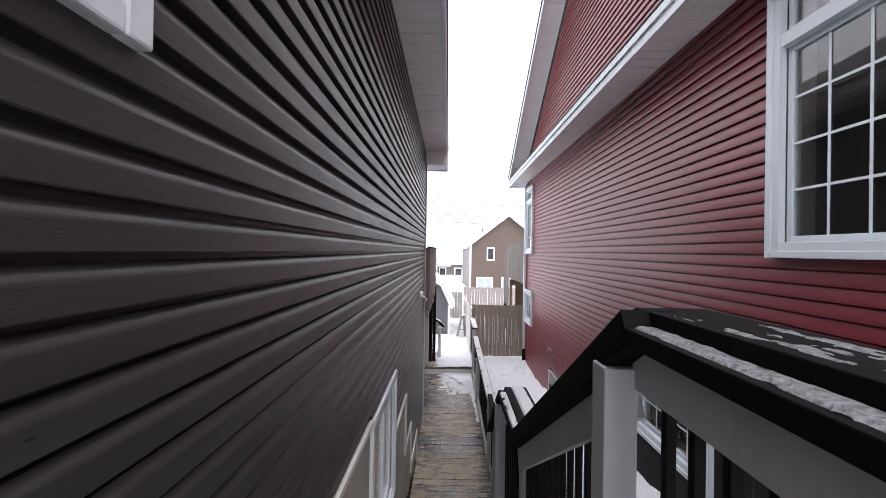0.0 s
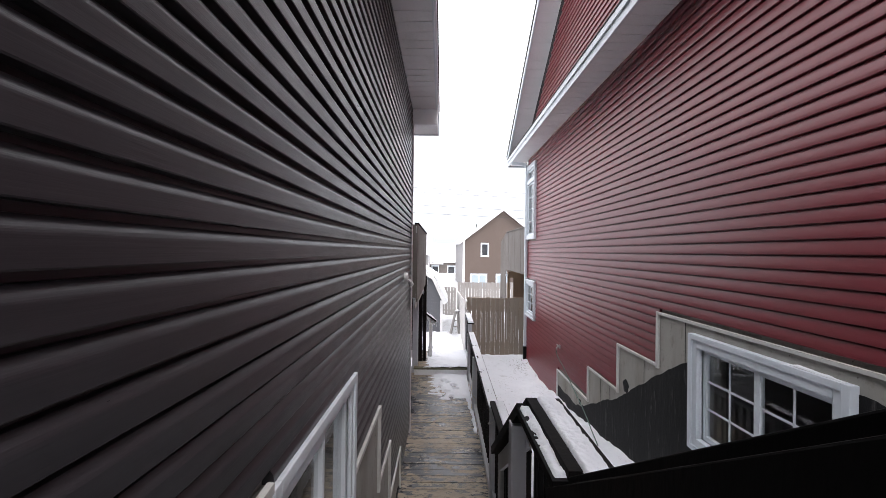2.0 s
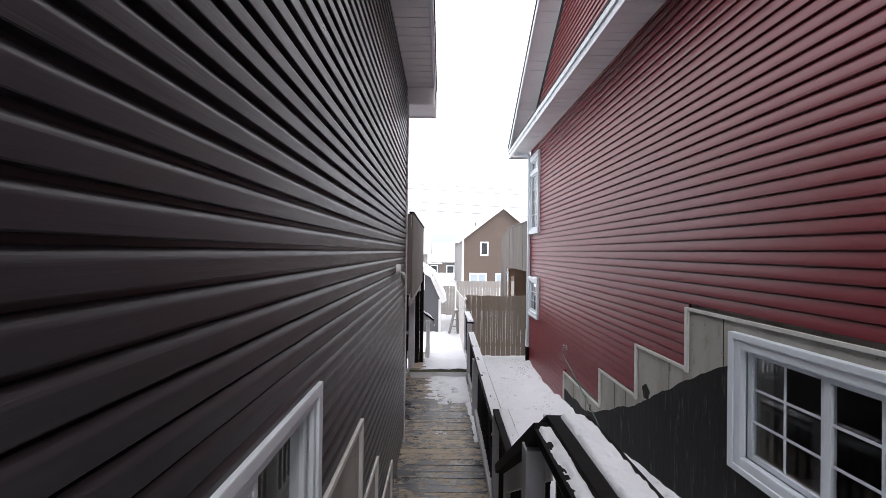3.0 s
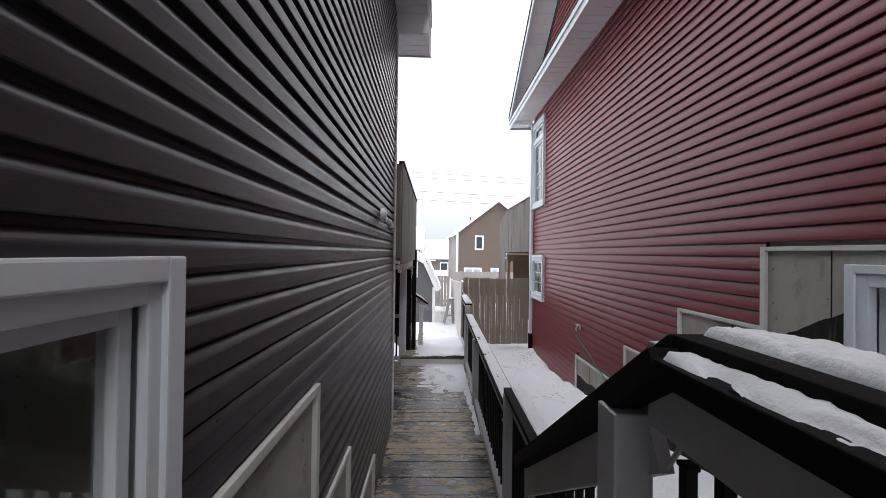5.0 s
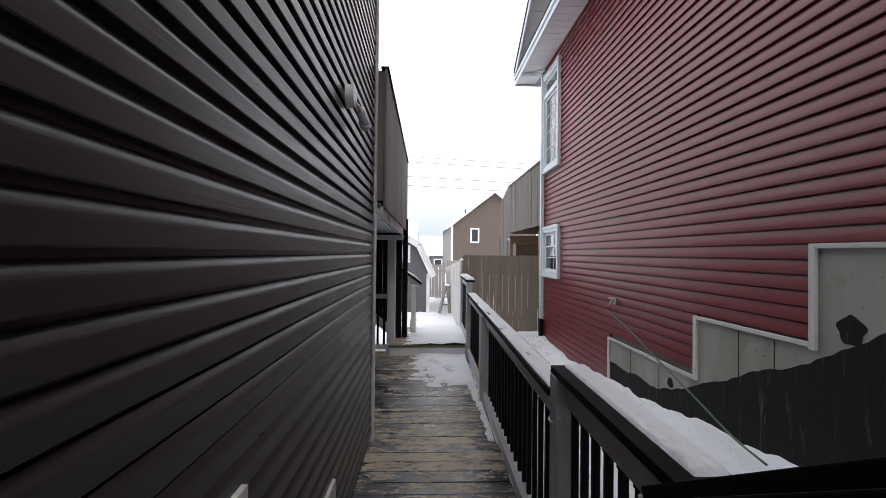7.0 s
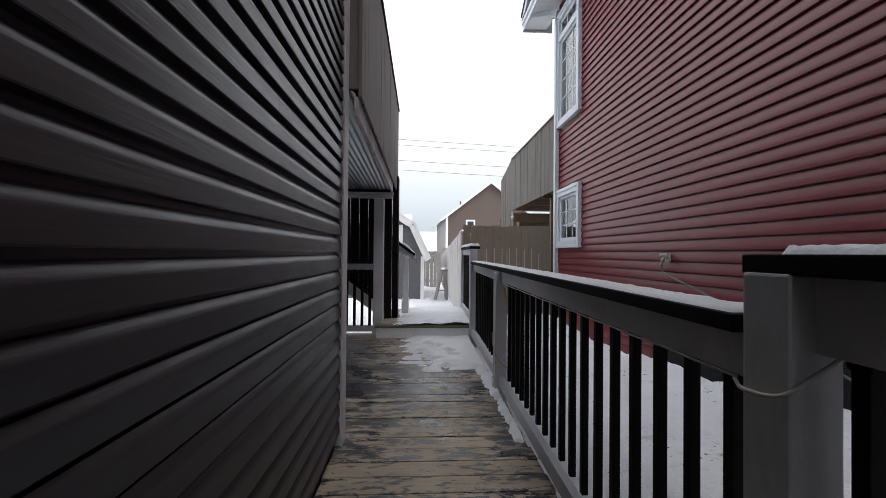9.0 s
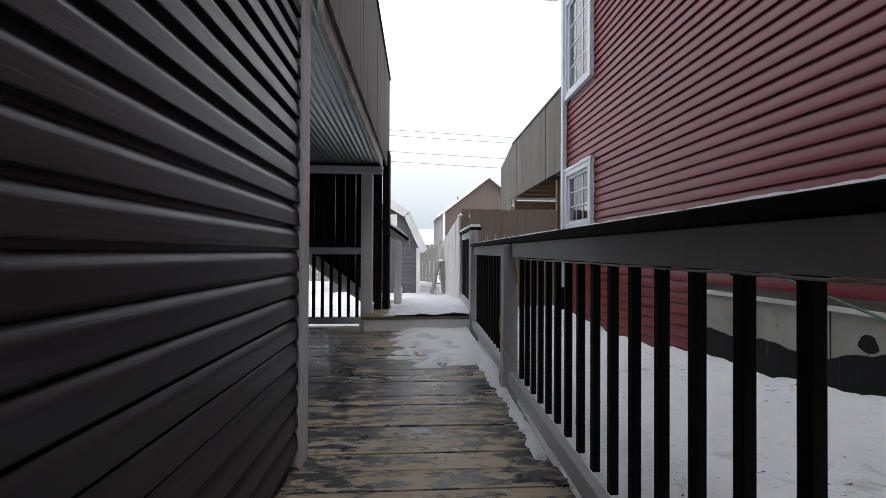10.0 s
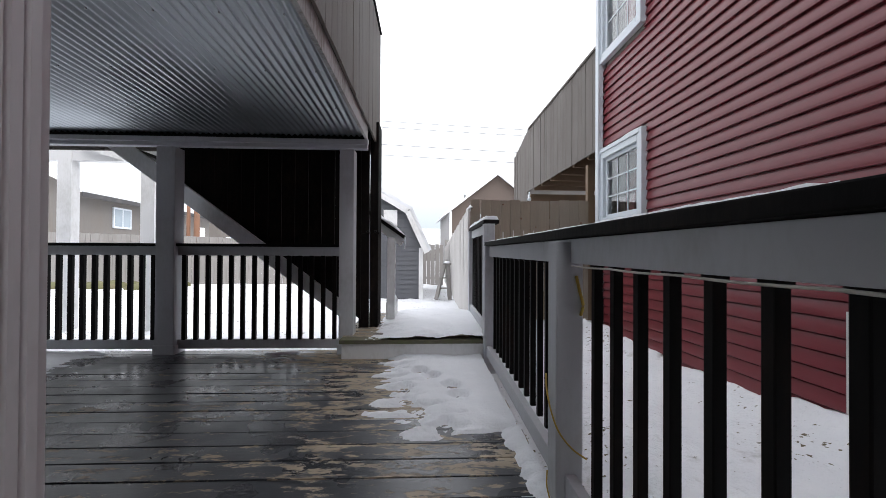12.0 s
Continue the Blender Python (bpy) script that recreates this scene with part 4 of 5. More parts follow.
# ---- far deck railing and posts of the covered deck ----
rail_far = thing("railing", "pale grey rail with slim black balusters across the covered deck", "railing", "deck end railings")
for x0, x1 in ((-4.5, -2.40), (-2.22, -0.67)):
    part("cap_rail", B(x0, 12.26, 1.035, x1, 12.40, 1.062, bevel=0.004), BLACK_WOOD, rail_far, "black stained cap board")
    part("apron", B(x0, 12.30, 0.945, x1, 12.336, 1.034, bevel=0.003), RAIL_GREY, rail_far)
    part("bottom_rail", B(x0, 12.30, 0.045, x1, 12.340, 0.135, bevel=0.003), RAIL_GREY, rail_far)
    slim = mesh("baluster", box(bmesh.new(), -0.019, -0.019, 0, 0.019, 0.019, 0.82, 0.003), BLACK_METAL)
    n = round((x1 - x0) / 0.113)
    for k in range(n):
        piece("baluster", slim, rail_far, pose(x0 + (x1 - x0) * (k + 0.5) / n, 12.318, 0.13))
POST_X = (-0.60, -2.31, -4.30)
for x, w in ((POST_X[0], 0.140), (POST_X[1], 0.175), (POST_X[2], 0.2)):
    p = thing("deck_post", "boxed pale grey post holding up the upper deck", "post", "posts of the covered deck")
    part("shaft", B(x - w / 2, 12.24, -0.02, x + w / 2, 12.40, 1.985, bevel=0.006), RAIL_GREY, p)
    part("base_trim", B(x - w / 2 - 0.012, 12.228, 0.0, x + w / 2 + 0.012, 12.412, 0.09, bevel=0.004), RAIL_GREY, p)

# ---- upper deck with its corrugated ceiling ----
upper = thing("upper_deck", "raised timber deck clad in weathered boards over a corrugated metal ceiling", "deck", kind="structure")
bm = bmesh.new()
WAVE, x, cols = 0.0535, -4.9, []
ends = (8.93, 12.20)
while x < -0.42:
    cols.append(x)
    x += WAVE / 10
for lift in (0.0, 0.002):
    row = [[bm.verts.new((x, yy, (2.24 if yy < 10 else 2.105) + lift + 0.0085 * math.sin((x + 4.9) / WAVE * math.tau))) for yy in ends] for x in cols]
    for a, b in zip(row, row[1:]):
        bm.faces.new((a[0], a[1], b[1], b[0]) if lift == 0.0 else (b[0], b[1], a[1], a[0]))
part("ceiling_sheet", bm, SHEET, upper, "galvanised corrugated metal sheets", smooth=True)
screws = bmesh.new()
for yy in (9.7, 10.3, 10.9, 11.5, 12.05):
    for k in range(14):
        xx = -0.55 - k * 6 * WAVE
        bmesh.ops.create_cone(screws, cap_ends=True, segments=8, radius1=0.006, radius2=0.004, depth=0.008, matrix=Matrix.Translation((xx, yy, 2.24 - (yy - 9.22) * 0.0453 - 0.012)))
part("screws", screws, GALV, upper)
part("beam", B(-4.9, 12.205, 1.985, -0.40, 12.29, 2.07, bevel=0.005), RAIL_GREY, upper, "pale grey beam")
part("beam", B(-4.9, 12.17, 2.020, -0.385, 12.204, 2.066, bevel=0.005), RAIL_GREY, upper)
# black strip added to keep the gap over the beam in shade
part("gap_shade_strip", B(-4.9, 12.206, 2.071, -0.41, 12.29, 2.16), BLACK_WOOD, upper, "black strip standing in for the shaded gap above the beam")
part("edge_strip", B(-0.425, 8.90, 2.075, -0.398, 12.22, 2.20, bevel=0.003), PEEL_WHITE, upper, "peeling white edge board")
part("joist_rim", B(-4.9, 8.95, 2.27, -0.44, 13.0, 2.45), BLACK_WOOD, upper)
rng = random.Random(8)
clad_board = mesh("clad_board", box(bmesh.new(), 0, 0, 0, 0.022, 0.136, 1.33, 0.003), DECK_CLAD)
y = 8.89
while y < 12.94:
    piece("clad_board", clad_board, upper, pose(-0.396 + rng.uniform(0, 0.004), y, 2.19 + rng.uniform(-0.006, 0.006), 0, 0, rng.uniform(-0.4, 0.4)))
    y += 0.139
part("end_board", B(-0.62, 8.925, 2.26, -0.400, 8.947, 3.518, bevel=0.003), DECK_CLAD, upper)
part("cap_board", B(-0.43, 8.89, 3.522, -0.355, 13.04, 3.548, bevel=0.004), BLACK_WOOD, upper, "dark cap board")
end_board = mesh("clad_board", box(bmesh.new(), 0, 0, 0, 0.136, 0.022, 1.40, 0.003), DECK_CLAD)
for k in range(32):
    piece("clad_board", end_board, upper, pose(-0.535 - k * 0.139, 13.01, 2.12))
part("cap_board", B(-4.9, 12.99, 3.522, -0.431, 13.05, 3.548), BLACK_WOOD, upper)

# ---- outside stair behind the deck, its boards coloured dark for shade ----
stair_out = thing("outside_stair", "white stringered outside stair boarded up with planks coloured near-black for shade", "stair")


def stringer_z(x):
    return 1.70 - (x + 2.46) * 0.735


for k in range(15):
    a = -2.60 + k * 0.139
    bm = bmesh.new()
    prism(bm, ((a, stringer_z(a)), (a + 0.135, stringer_z(a + 0.135)), (a + 0.135, 2.3), (a, 2.3)), "y", 12.62 + 0.002 * (k % 2), 12.64)
    part("plank", bm, DARK_PANEL, stair_out)
bm = bmesh.new()
prism(bm, ((-3.35, 2.24), (-3.2, 2.33), (-0.60, 0.40), (-0.60, 0.22)), "y", 12.56, 12.60)
part("stringer", bm, WHITE_WOOD, stair_out, "white diagonal stringer")
bm = bmesh.new()
prism(bm, ((-3.35, 2.24), (-3.2, 2.33), (-0.60, 0.40), (-0.60, 0.22)), "y", 13.45, 13.49)
part("stringer", bm, WHITE_WOOD, stair_out)
for k in range(9):
    x = -0.72 - k * 0.27
    part("step", B(x - 0.13, 12.645, stringer_z(x) + 0.02, x, 13.44, stringer_z(x) + 0.055), DARK_PANEL, stair_out)
for x0, x1, y0 in ((-0.545, -0.44, 12.66), (-0.435, -0.345, 12.70)):
    part("plank", B(x0, y0, 0.135, x1, y0 + 0.05, 2.4, bevel=0.004), DARK_PANEL, stair_out)
part("plank", B(-0.375, 12.76, 0.135, -0.345, 13.0, 2.4, bevel=0.004), DARK_PANEL, stair_out)
hinge = bmesh.new()
for x in (-0.53, -0.45, -0.37):
    bmesh.ops.create_cone(hinge, cap_ends=True, segments=10, radius1=0.016, radius2=0.010, depth=0.02, matrix=Matrix.Translation((x, 12.64, 1.21)) @ pose(0, 0, 0, 90))
box(hinge, -0.56, 12.652, 1.185, -0.33, 12.659, 1.20)
part("latch_bolts", hinge, BLACK_METAL, stair_out)
newel = thing("stair_newel", "white newel post with a short snowy handrail", "stair rail")
part("post", B(-0.275, 13.02, 0.13, -0.185, 13.11, 1.16, bevel=0.006), WHITE_WOOD, newel)
part("cap_rail", bar(bmesh.new(), (-0.560, 13.06, 1.50), (-0.080, 13.06, 1.165), 0.13, 0.04, 0.006), BLACK_WOOD, newel, "black sloping handrail")
part("apron", bar(bmesh.new(), (-0.560, 13.08, 1.42), (-0.100, 13.08, 1.10), 0.035, 0.09, 0.004), WHITE_WOOD, newel)
snow_strip("snow", newel, (-0.490, 13.06, 1.475), (-0.070, 13.06, 1.18), 0.13, 0.06, 31)
part("icicle", tube(bmesh.new(), [(-0.075, 13.03, 1.17), (-0.072, 13.03, 1.10), (-0.074, 13.03, 1.03)], 0.010, 6), SNOW, newel, "small icicle")
low_wall = thing("stair_foot_step", "snow-capped lowest step of the outside stair", "step")
part("step", B(-0.30, 13.13, 0.17, -0.19, 13.6, 0.40, bevel=0.01), WHITE_WOOD, low_wall)
snow_strip("snow", low_wall, (-0.24, 13.13, 0.40), (-0.24, 13.6, 0.40), 0.14, 0.07, 33)


# ---- fences ----
def board_fence(name, label, a, b, z0, top, material, width=0.139, thick=0.02, gap=0.005, seed=1, rail=0.04, side=1, group="yard fences"):
    """Upright boards from a to b (plan points); top(t) gives the height along it."""
    rng = random.Random(seed)
    f = thing(name, label, "fence", group)
    a, b = Vector(a), Vector(b)
    d = b - a
    n = max(1, int(d.length / (width + gap)))
    turn = math.degrees(math.atan2(d.y, d.x))
    for k in range(n):
        p = a + d * (k / n)
        h = round(top((k + 0.5) / n) - z0, 2)
        bm_key = (name, material.name, h, width)
        if bm_key not in FENCE_BOARDS:
            FENCE_BOARDS[bm_key] = mesh("board", box(bmesh.new(), 0, 0, 0, width, thick, h, 0.003), material)
        piece("board", FENCE_BOARDS[bm_key], f, pose(p.x, p.y, z0 + rng.uniform(-0.012, 0.012), rng.uniform(-0.2, 0.2), rng.uniform(-0.25, 0.25), turn + rng.uniform(-0.4, 0.4)))
    u = Vector((-d.y, d.x)).normalized() * (thick + 0.025) * side
    for s in (0.18, 0.82):
        za, zb = z0 + (top(0) - z0) * s, z0 + (top(1) - z0) * s
        part("rail", bar(bmesh.new(), (a.x + u.x, a.y + u.y, za), (b.x + u.x, b.y + u.y, zb), 0.038, 0.088), material, f)
    return f


FENCE_BOARDS = {}
near_fence = board_fence("board_fence", "tan wooden board fence with slits between its lower boards", (0.80, 13.92), (2.46, 13.92), 0.06, lambda t: 1.72, FENCE_TAN, 0.133, gap=0.004, seed=2)
# solid pale strips on the boards paint the daylight seen through slits
slits = bmesh.new()
for x, za, zb in ((1.24, 0.55, 1.28), (1.385, 0.42, 1.30), (1.53, 0.45, 1.30), (1.67, 0.5, 1.3), (1.81, 0.45, 1.3), (1.955, 0.52, 1.28), (2.09, 0.4, 1.3), (2.23, 0.6, 1.2)):
    box(slits, x, 13.915, za, x + 0.014, 13.9195, zb)
part("batten_gap", slits, FENCE_PALE, near_fence, "pale strip coloured like daylight through a slit between boards")
for k in range(16):
    knots = bmesh.new()
    bmesh.ops.create_cone(knots, cap_ends=True, segments=8, radius1=0.014, radius2=0.010, depth=0.006, matrix=Matrix.Translation((rng.uniform(1.0, 2.4), 13.918, rng.uniform(0.5, 1.7))) @ pose(0, 0, 0, 90))
    part("knot", knots, POLE_WOOD, near_fence)
board_fence("board_fence", "silvered pale board fence running back along the yard", (0.77, 13.86), (0.84, 22.2), 0.0, lambda t: 1.60 - 0.45 * t, FENCE_PALE, seed=3, side=-1)
board_fence("board_fence", "weathered grey picket fence at the back of the yard", (-14.0, 22.6), (0.80, 22.6), -0.15, lambda t: 1.66 - 0.40 * t, FENCE_GREY, 0.138, gap=0.006, seed=4)
board_fence("board_fence", "weathered grey board fence behind the neighbouring yard", (0.9, 23.6), (9.0, 23.6), -0.15, lambda t: 1.45, FENCE_GREY, 0.14, seed=6)
cap = thing("fence_snow", "clump of snow with a red tag on the fence corner", "snow")
snow_strip("snow", cap, (0.80, 13.86, 1.615), (0.80, 14.3, 1.60), 0.10, 0.05, 41)

# ---- neighbour's raised deck ----
nd = thing("neighbour_deck", "raised neighbouring deck clad in weathered upright boards", "deck")
ND_X = 2.50
rng = random.Random(14)
y = 13.62
heights = {}
while y < 18.95:
    zt = 3.82 if y < 17.5 else 3.82 - 0.22 * (y - 17.5)
    zl = 2.40 + 0.004 * (y - 14) if y < 17.6 else 1.2
    key = (round(zl, 1), round(zt, 2))
    if key not in heights:
        heights[key] = mesh("board", box(bmesh.new(), 0, 0, 0, 0.02, 0.134, key[1] - key[0], 0.003), DECK_CLAD2)
    piece("board", heights[key], nd, pose(ND_X + rng.uniform(0, 0.012), y, key[0], 0, 0, rng.uniform(-0.6, 0.6)))
    y += 0.139
part("cap_board", bar(bmesh.new(), (ND_X + 0.01, 13.6, 3.815), (ND_X + 0.01, 17.5, 3.815), 0.06, 0.03), DECK_CLAD2, nd)
for yy in (14.1, 14.7, 15.3, 15.9, 16.5, 17.1):
    part("joist", B(ND_X + 0.03, yy, 2.36, 6.2, yy + 0.04, 2.52), JOIST, nd)
part("beam", B(ND_X + 0.05, 17.45, 2.08, 6.2, 17.55, 2.32), JOIST, nd)
part("deck_floor", B(ND_X + 0.03, 13.60, 2.525, 6.2, 18.9, 2.56), DECK_CLAD2, nd)
part("back_panel", B(ND_X + 0.4, 18.2, 0.0, 6.2, 18.24, 2.3), JOIST, nd, "brown boarded panel under the deck")
for xx, yy in ((2.55, 19.2), (3.3, 19.4)):
    part("post", B(xx, yy, -0.2, xx + 0.14, yy + 0.14, 2.3), DARK_PANEL, nd, "dark deck post")
for yy in (14.2, 17.5):
    part("post", B(ND_X + 0.06, yy, 0, ND_X + 0.15, yy + 0.09, 2.3), JOIST, nd)
spot = thing("flood_lamp", "small white flood lamp fixed under the neighbouring deck", "lamp")
bm = bmesh.new()
bmesh.ops.create_uvsphere(bm, u_segments=12, v_segments=8, radius=0.045, matrix=Matrix.Translation((ND_X + 0.0, 17.40, 2.20)))
box(bm, ND_X - 0.015, 17.39, 2.22, ND_X + 0.015, 17.41, 2.36)
part("lamp_head", bm, WHITE_VINYL, spot, smooth=True)

# ---- shed ----
shed = thing("garden_shed", "slate grey gambrel garden shed with white trim and snowy roof", "shed")
SX0, SX1, SY0, SY1, SZ = -2.35, 0.10, 18.3, 21.2, -0.15
prof = ((SX1, 1.14), (SX1 - 0.40, 1.93), (-1.12, 2.42), (SX0 + 0.40, 1.93), (SX0, 1.14))
bm = prism(bmesh.new(), ((SX1, SZ), *prof, (SX0, SZ)), "y", SY0 + 0.03, SY1)
part("body", bm, SHED_SIDING, shed)
z = SZ + 0.02
while z < 2.3:
    half = 1.225 if z < 1.1 else (1.225 - (z - 1.14) / 0.79 * 0.40 if z < 1.93 else max(0.02, (2.42 - z) / 0.49 * 0.825))
    half -= 0.01
    lap = bmesh.new()
    prism(lap, ((SY0 + 0.03, z), (SY0 + 0.012, z), (SY0 + 0.026, z + 0.112), (SY0 + 0.03, z + 0.112)), "x", -1.125 - half, -1.125 + half)
    part("clapboard", lap, SHED_SIDING, shed)
    z += 0.115
for s in (1, -1):
    cx = -1.125
    pts = [(cx + s * (SX1 - cx + 0.10), 0.98), (cx + s * (SX1 - 0.40 - cx + 0.03), 1.99), (cx, 2.50)]
    for k in range(2):
        (u0, v0), (u1, v1) = pts[k], pts[k + 1]
        part("barge_board", bar(bmesh.new(), (u0, SY0 - 0.06, v0), (u1, SY0 - 0.06, v1), 0.03, 0.13), WHITE_WOOD, shed, "white barge board")
        mx = Vector((v1 - v0, 0, -(u1 - u0))).normalized() * s
        outl = [(u0, v0), (u1, v1), (u1 + mx.x * 0.05 * s, v1 + abs(mx.z) * 0.05 + 0.02), (u0 + mx.x * 0.05 * s, v0 + abs(mx.z) * 0.05)]
        part("roof", prism(bmesh.new(), outl, "y", SY0 - 0.05, SY1 + 0.1), ROOF_DARK, shed)
        outs = [(outl[3][0] + s * 0.01, outl[3][1] + 0.01), (outl[2][0] + s * 0.01, outl[2][1] + 0.01), (outl[2][0] + s * 0.05, outl[2][1] + 0.10), (outl[3][0] + s * 0.07, outl[3][1] + 0.06)]
        part("roof_snow", prism(bmesh.new(), outs, "y", SY0 - 0.02, SY1 + 0.1), SNOW, shed, "layer of snow")
part("corner_board", B(SX1 - 0.09, SY0 - 0.005, SZ, SX1 + 0.012, SY0 + 0.011, 1.10), WHITE_WOOD, shed)
part("corner_board", B(SX1 + 0.001, SY0 + 0.0115, SZ, SX1 + 0.012, SY0 + 0.1, 1.10), WHITE_WOOD, shed)
part("window", B(-0.85, SY0 - 0.01, 1.45, -0.52, SY0 + 0.01, 2.02), WHITE_WOOD, shed, "white framed gable vent")

# ---- step ladder ----
ladder = thing("step_ladder", "weathered grey wooden sawhorse ladder with snow on its top", "ladder")
for x0, y0, x1, y1 in ((0.42, 17.75, 0.62, 17.95), (0.74, 17.75, 0.70, 17.95), (0.46, 18.35, 0.62, 18.08), (0.76, 18.35, 0.70, 18.08)):
    part("leg", bar(bmesh.new(), (x0, y0, -0.10), (x1, y1, 0.70), 0.09, 0.045, 0.004), FENCE_GREY, ladder)
for z, g in ((0.16, 0.10), (0.40, 0.05)):
    part("rung", bar(bmesh.new(), (0.47 + g * 0.6, 17.82, z), (0.74, 17.84, z), 0.06, 0.03), FENCE_GREY, ladder)
part("top_board", B(0.58, 17.92, 0.70, 0.78, 18.12, 0.735, bevel=0.004), FENCE_GREY, ladder)
snow_strip("snow", ladder, (0.68, 17.90, 0.735), (0.68, 18.14, 0.735), 0.22, 0.085, 51)

# ---- wall lamp on the charcoal house ----
lamp = thing("wall_lamp", "pale grey motion flood lamp on a round plate", "wall lamp")
bm = bmesh.new()
bmesh.ops.create_cone(bm, cap_ends=True, segments=28, radius1=0.072, radius2=0.064, depth=0.05, matrix=Matrix.Translation((GX + 0.040, 7.43, 2.70)) @ pose(0, 0, 0, 0, 90))
part("wall_plate", bm, LAMP_GREY, lamp, smooth=False)
bm = tube(bmesh.new(), [(GX + 0.045, 7.44, 2.68), (GX + 0.075, 7.47, 2.655), (GX + 0.085, 7.52, 2.64)], 0.014, 10)
part("arm", bm, LAMP_GREY, lamp, smooth=True)
bm = tube(tube(bmesh.new(), [(GX + 0.085, 7.51, 2.645), (GX + 0.085, 7.54, 2.635), (GX + 0.088, 7.63, 2.61)], 0.028, 14), [(GX + 0.088, 7.625, 2.61), (GX + 0.09, 7.68, 2.595)], 0.036, 14)
part("lamp_head", bm, LAMP_GREY, lamp, "short cylindrical lamp head", smooth=True)

def smooth_path(points, steps=7):
    """A Catmull-Rom line through the points."""
    pts = [Vector(p) for p in points]
    pts = [2 * pts[0] - pts[1], *pts, 2 * pts[-1] - pts[-2]]
    out = []
    for a, b, c, d in zip(pts, pts[1:], pts[2:], pts[3:]):
        for k in range(steps):
            t = k / steps
            out.append(0.5 * (2 * b + (c - a) * t + (2 * a - 5 * b + 4 * c - d) * t * t + (3 * b - a - 3 * c + d) * t ** 3))
    return out + [pts[-2]]


# ---- tap and hose on the red house ----
tap = thing("garden_tap", "brass outdoor tap on the red wall", "tap")
bm = tube(bmesh.new(), [(GY + 0.01, 10.15, 1.17), (GY - 0.05, 10.15, 1.17), (GY - 0.07, 10.15, 1.15), (GY - 0.075, 10.15, 1.10)], 0.014, 10)
part("spout", bm, GALV, tap, smooth=True)
bm = tube(bmesh.new(), [(GY - 0.055, 10.09, 1.20), (GY - 0.055, 10.21, 1.20)], 0.012, 8)
box(bm, GY - 0.02, 10.11, 1.13, GY - 0.005, 10.19, 1.21, 0.004)
part("handle", bm, GALV, tap)
hose = thing("garden_hose", "thin green hose hanging from the tap to the snow", "hose")
pts = [(GY - 0.075, 10.15, 1.10), (GY - 0.075, 10.14, 1.05), (GY - 0.08, 10.04, 1.00), (GY - 0.09, 9.6, 0.90), (GY - 0.10, 9.2, 0.78), (GY - 0.11, 8.7, 0.635), (GY - 0.13, 8.3, 0.53), (GY - 0.17, 7.9, 0.44), (GY - 0.24, 7.5, 0.43)]
part("hose", tube(bmesh.new(), smooth_path(pts), 0.008, 8), HOSE_GREEN, hose, smooth=True)

# ---- cords on the railings ----
cord = thing("light_cord", "white string-light cord looped under the rail aprons", "cord")
pts = []
y = 7.06
while y < 9.74:
    pts.append((0.686 + 0.011 * (y - 7.0), y, 0.939 - 0.003 * abs(math.sin(y * 9))))
    y += 0.02
part("cord", tube(bmesh.new(), pts, 0.0032, 6), CORD_WHITE, cord, smooth=True)
part("cord", tube(bmesh.new(), smooth_path([(0.69, 7.07, 0.93), (0.653, 7.00, 0.93), (0.651, 6.915, 0.945), (0.70, 6.897, 0.985), (0.79, 6.893, 1.045)]), 0.0045, 6), CORD_WHITE, cord, smooth=True)
cord2 = thing("light_cord", "pale cord sagging along the upper stair rail", "cord")
part("cord", tube(bmesh.new(), smooth_path([(0.60, 1.90, 2.97), (0.60, 1.85, 3.02), (0.60, 1.78, 3.045), (0.60, 1.70, 3.050), (0.60, 1.62, 3.075)]), 0.0035, 6), CORD_WHITE, cord2, smooth=True)
cord3 = thing("light_cord", "pale cord hooked to the landing rail post", "cord")
part("cord", tube(bmesh.new(), smooth_path([(0.6, 4.44, 1.84), (0.6, 4.41, 1.86), (0.6, 4.38, 1.9), (0.6, 4.35, 1.94), (0.6, 4.32, 1.95)]), 0.006, 8), CORD_WHITE, cord3, smooth=True)
rope = thing("yellow_rope", "yellow cord tied round the deck railing post", "rope")
part("rope", tube(bmesh.new(), smooth_path([(0.735, 9.742, 0.90), (0.748, 9.740, 0.84), (0.760, 9.739, 0.79), (0.752, 9.741, 0.75)]), 0.006, 6), ROPE_YELLOW, rope, smooth=True)
part("rope", tube(bmesh.new(), smooth_path([(0.655, 9.86, 0.50), (0.650, 9.83, 0.44), (0.652, 9.77, 0.37), (0.672, 9.741, 0.31), (0.72, 9.740, 0.25), (0.775, 9.740, 0.21)]), 0.0035, 6), ROPE_YELLOW, rope, smooth=True)
part("rope", tube(bmesh.new(), smooth_path([(0.655, 9.84, 0.12), (0.648, 9.82, 0.07), (0.652, 9.79, 0.03)]), 0.003, 6), ROPE_YELLOW, rope, smooth=True)


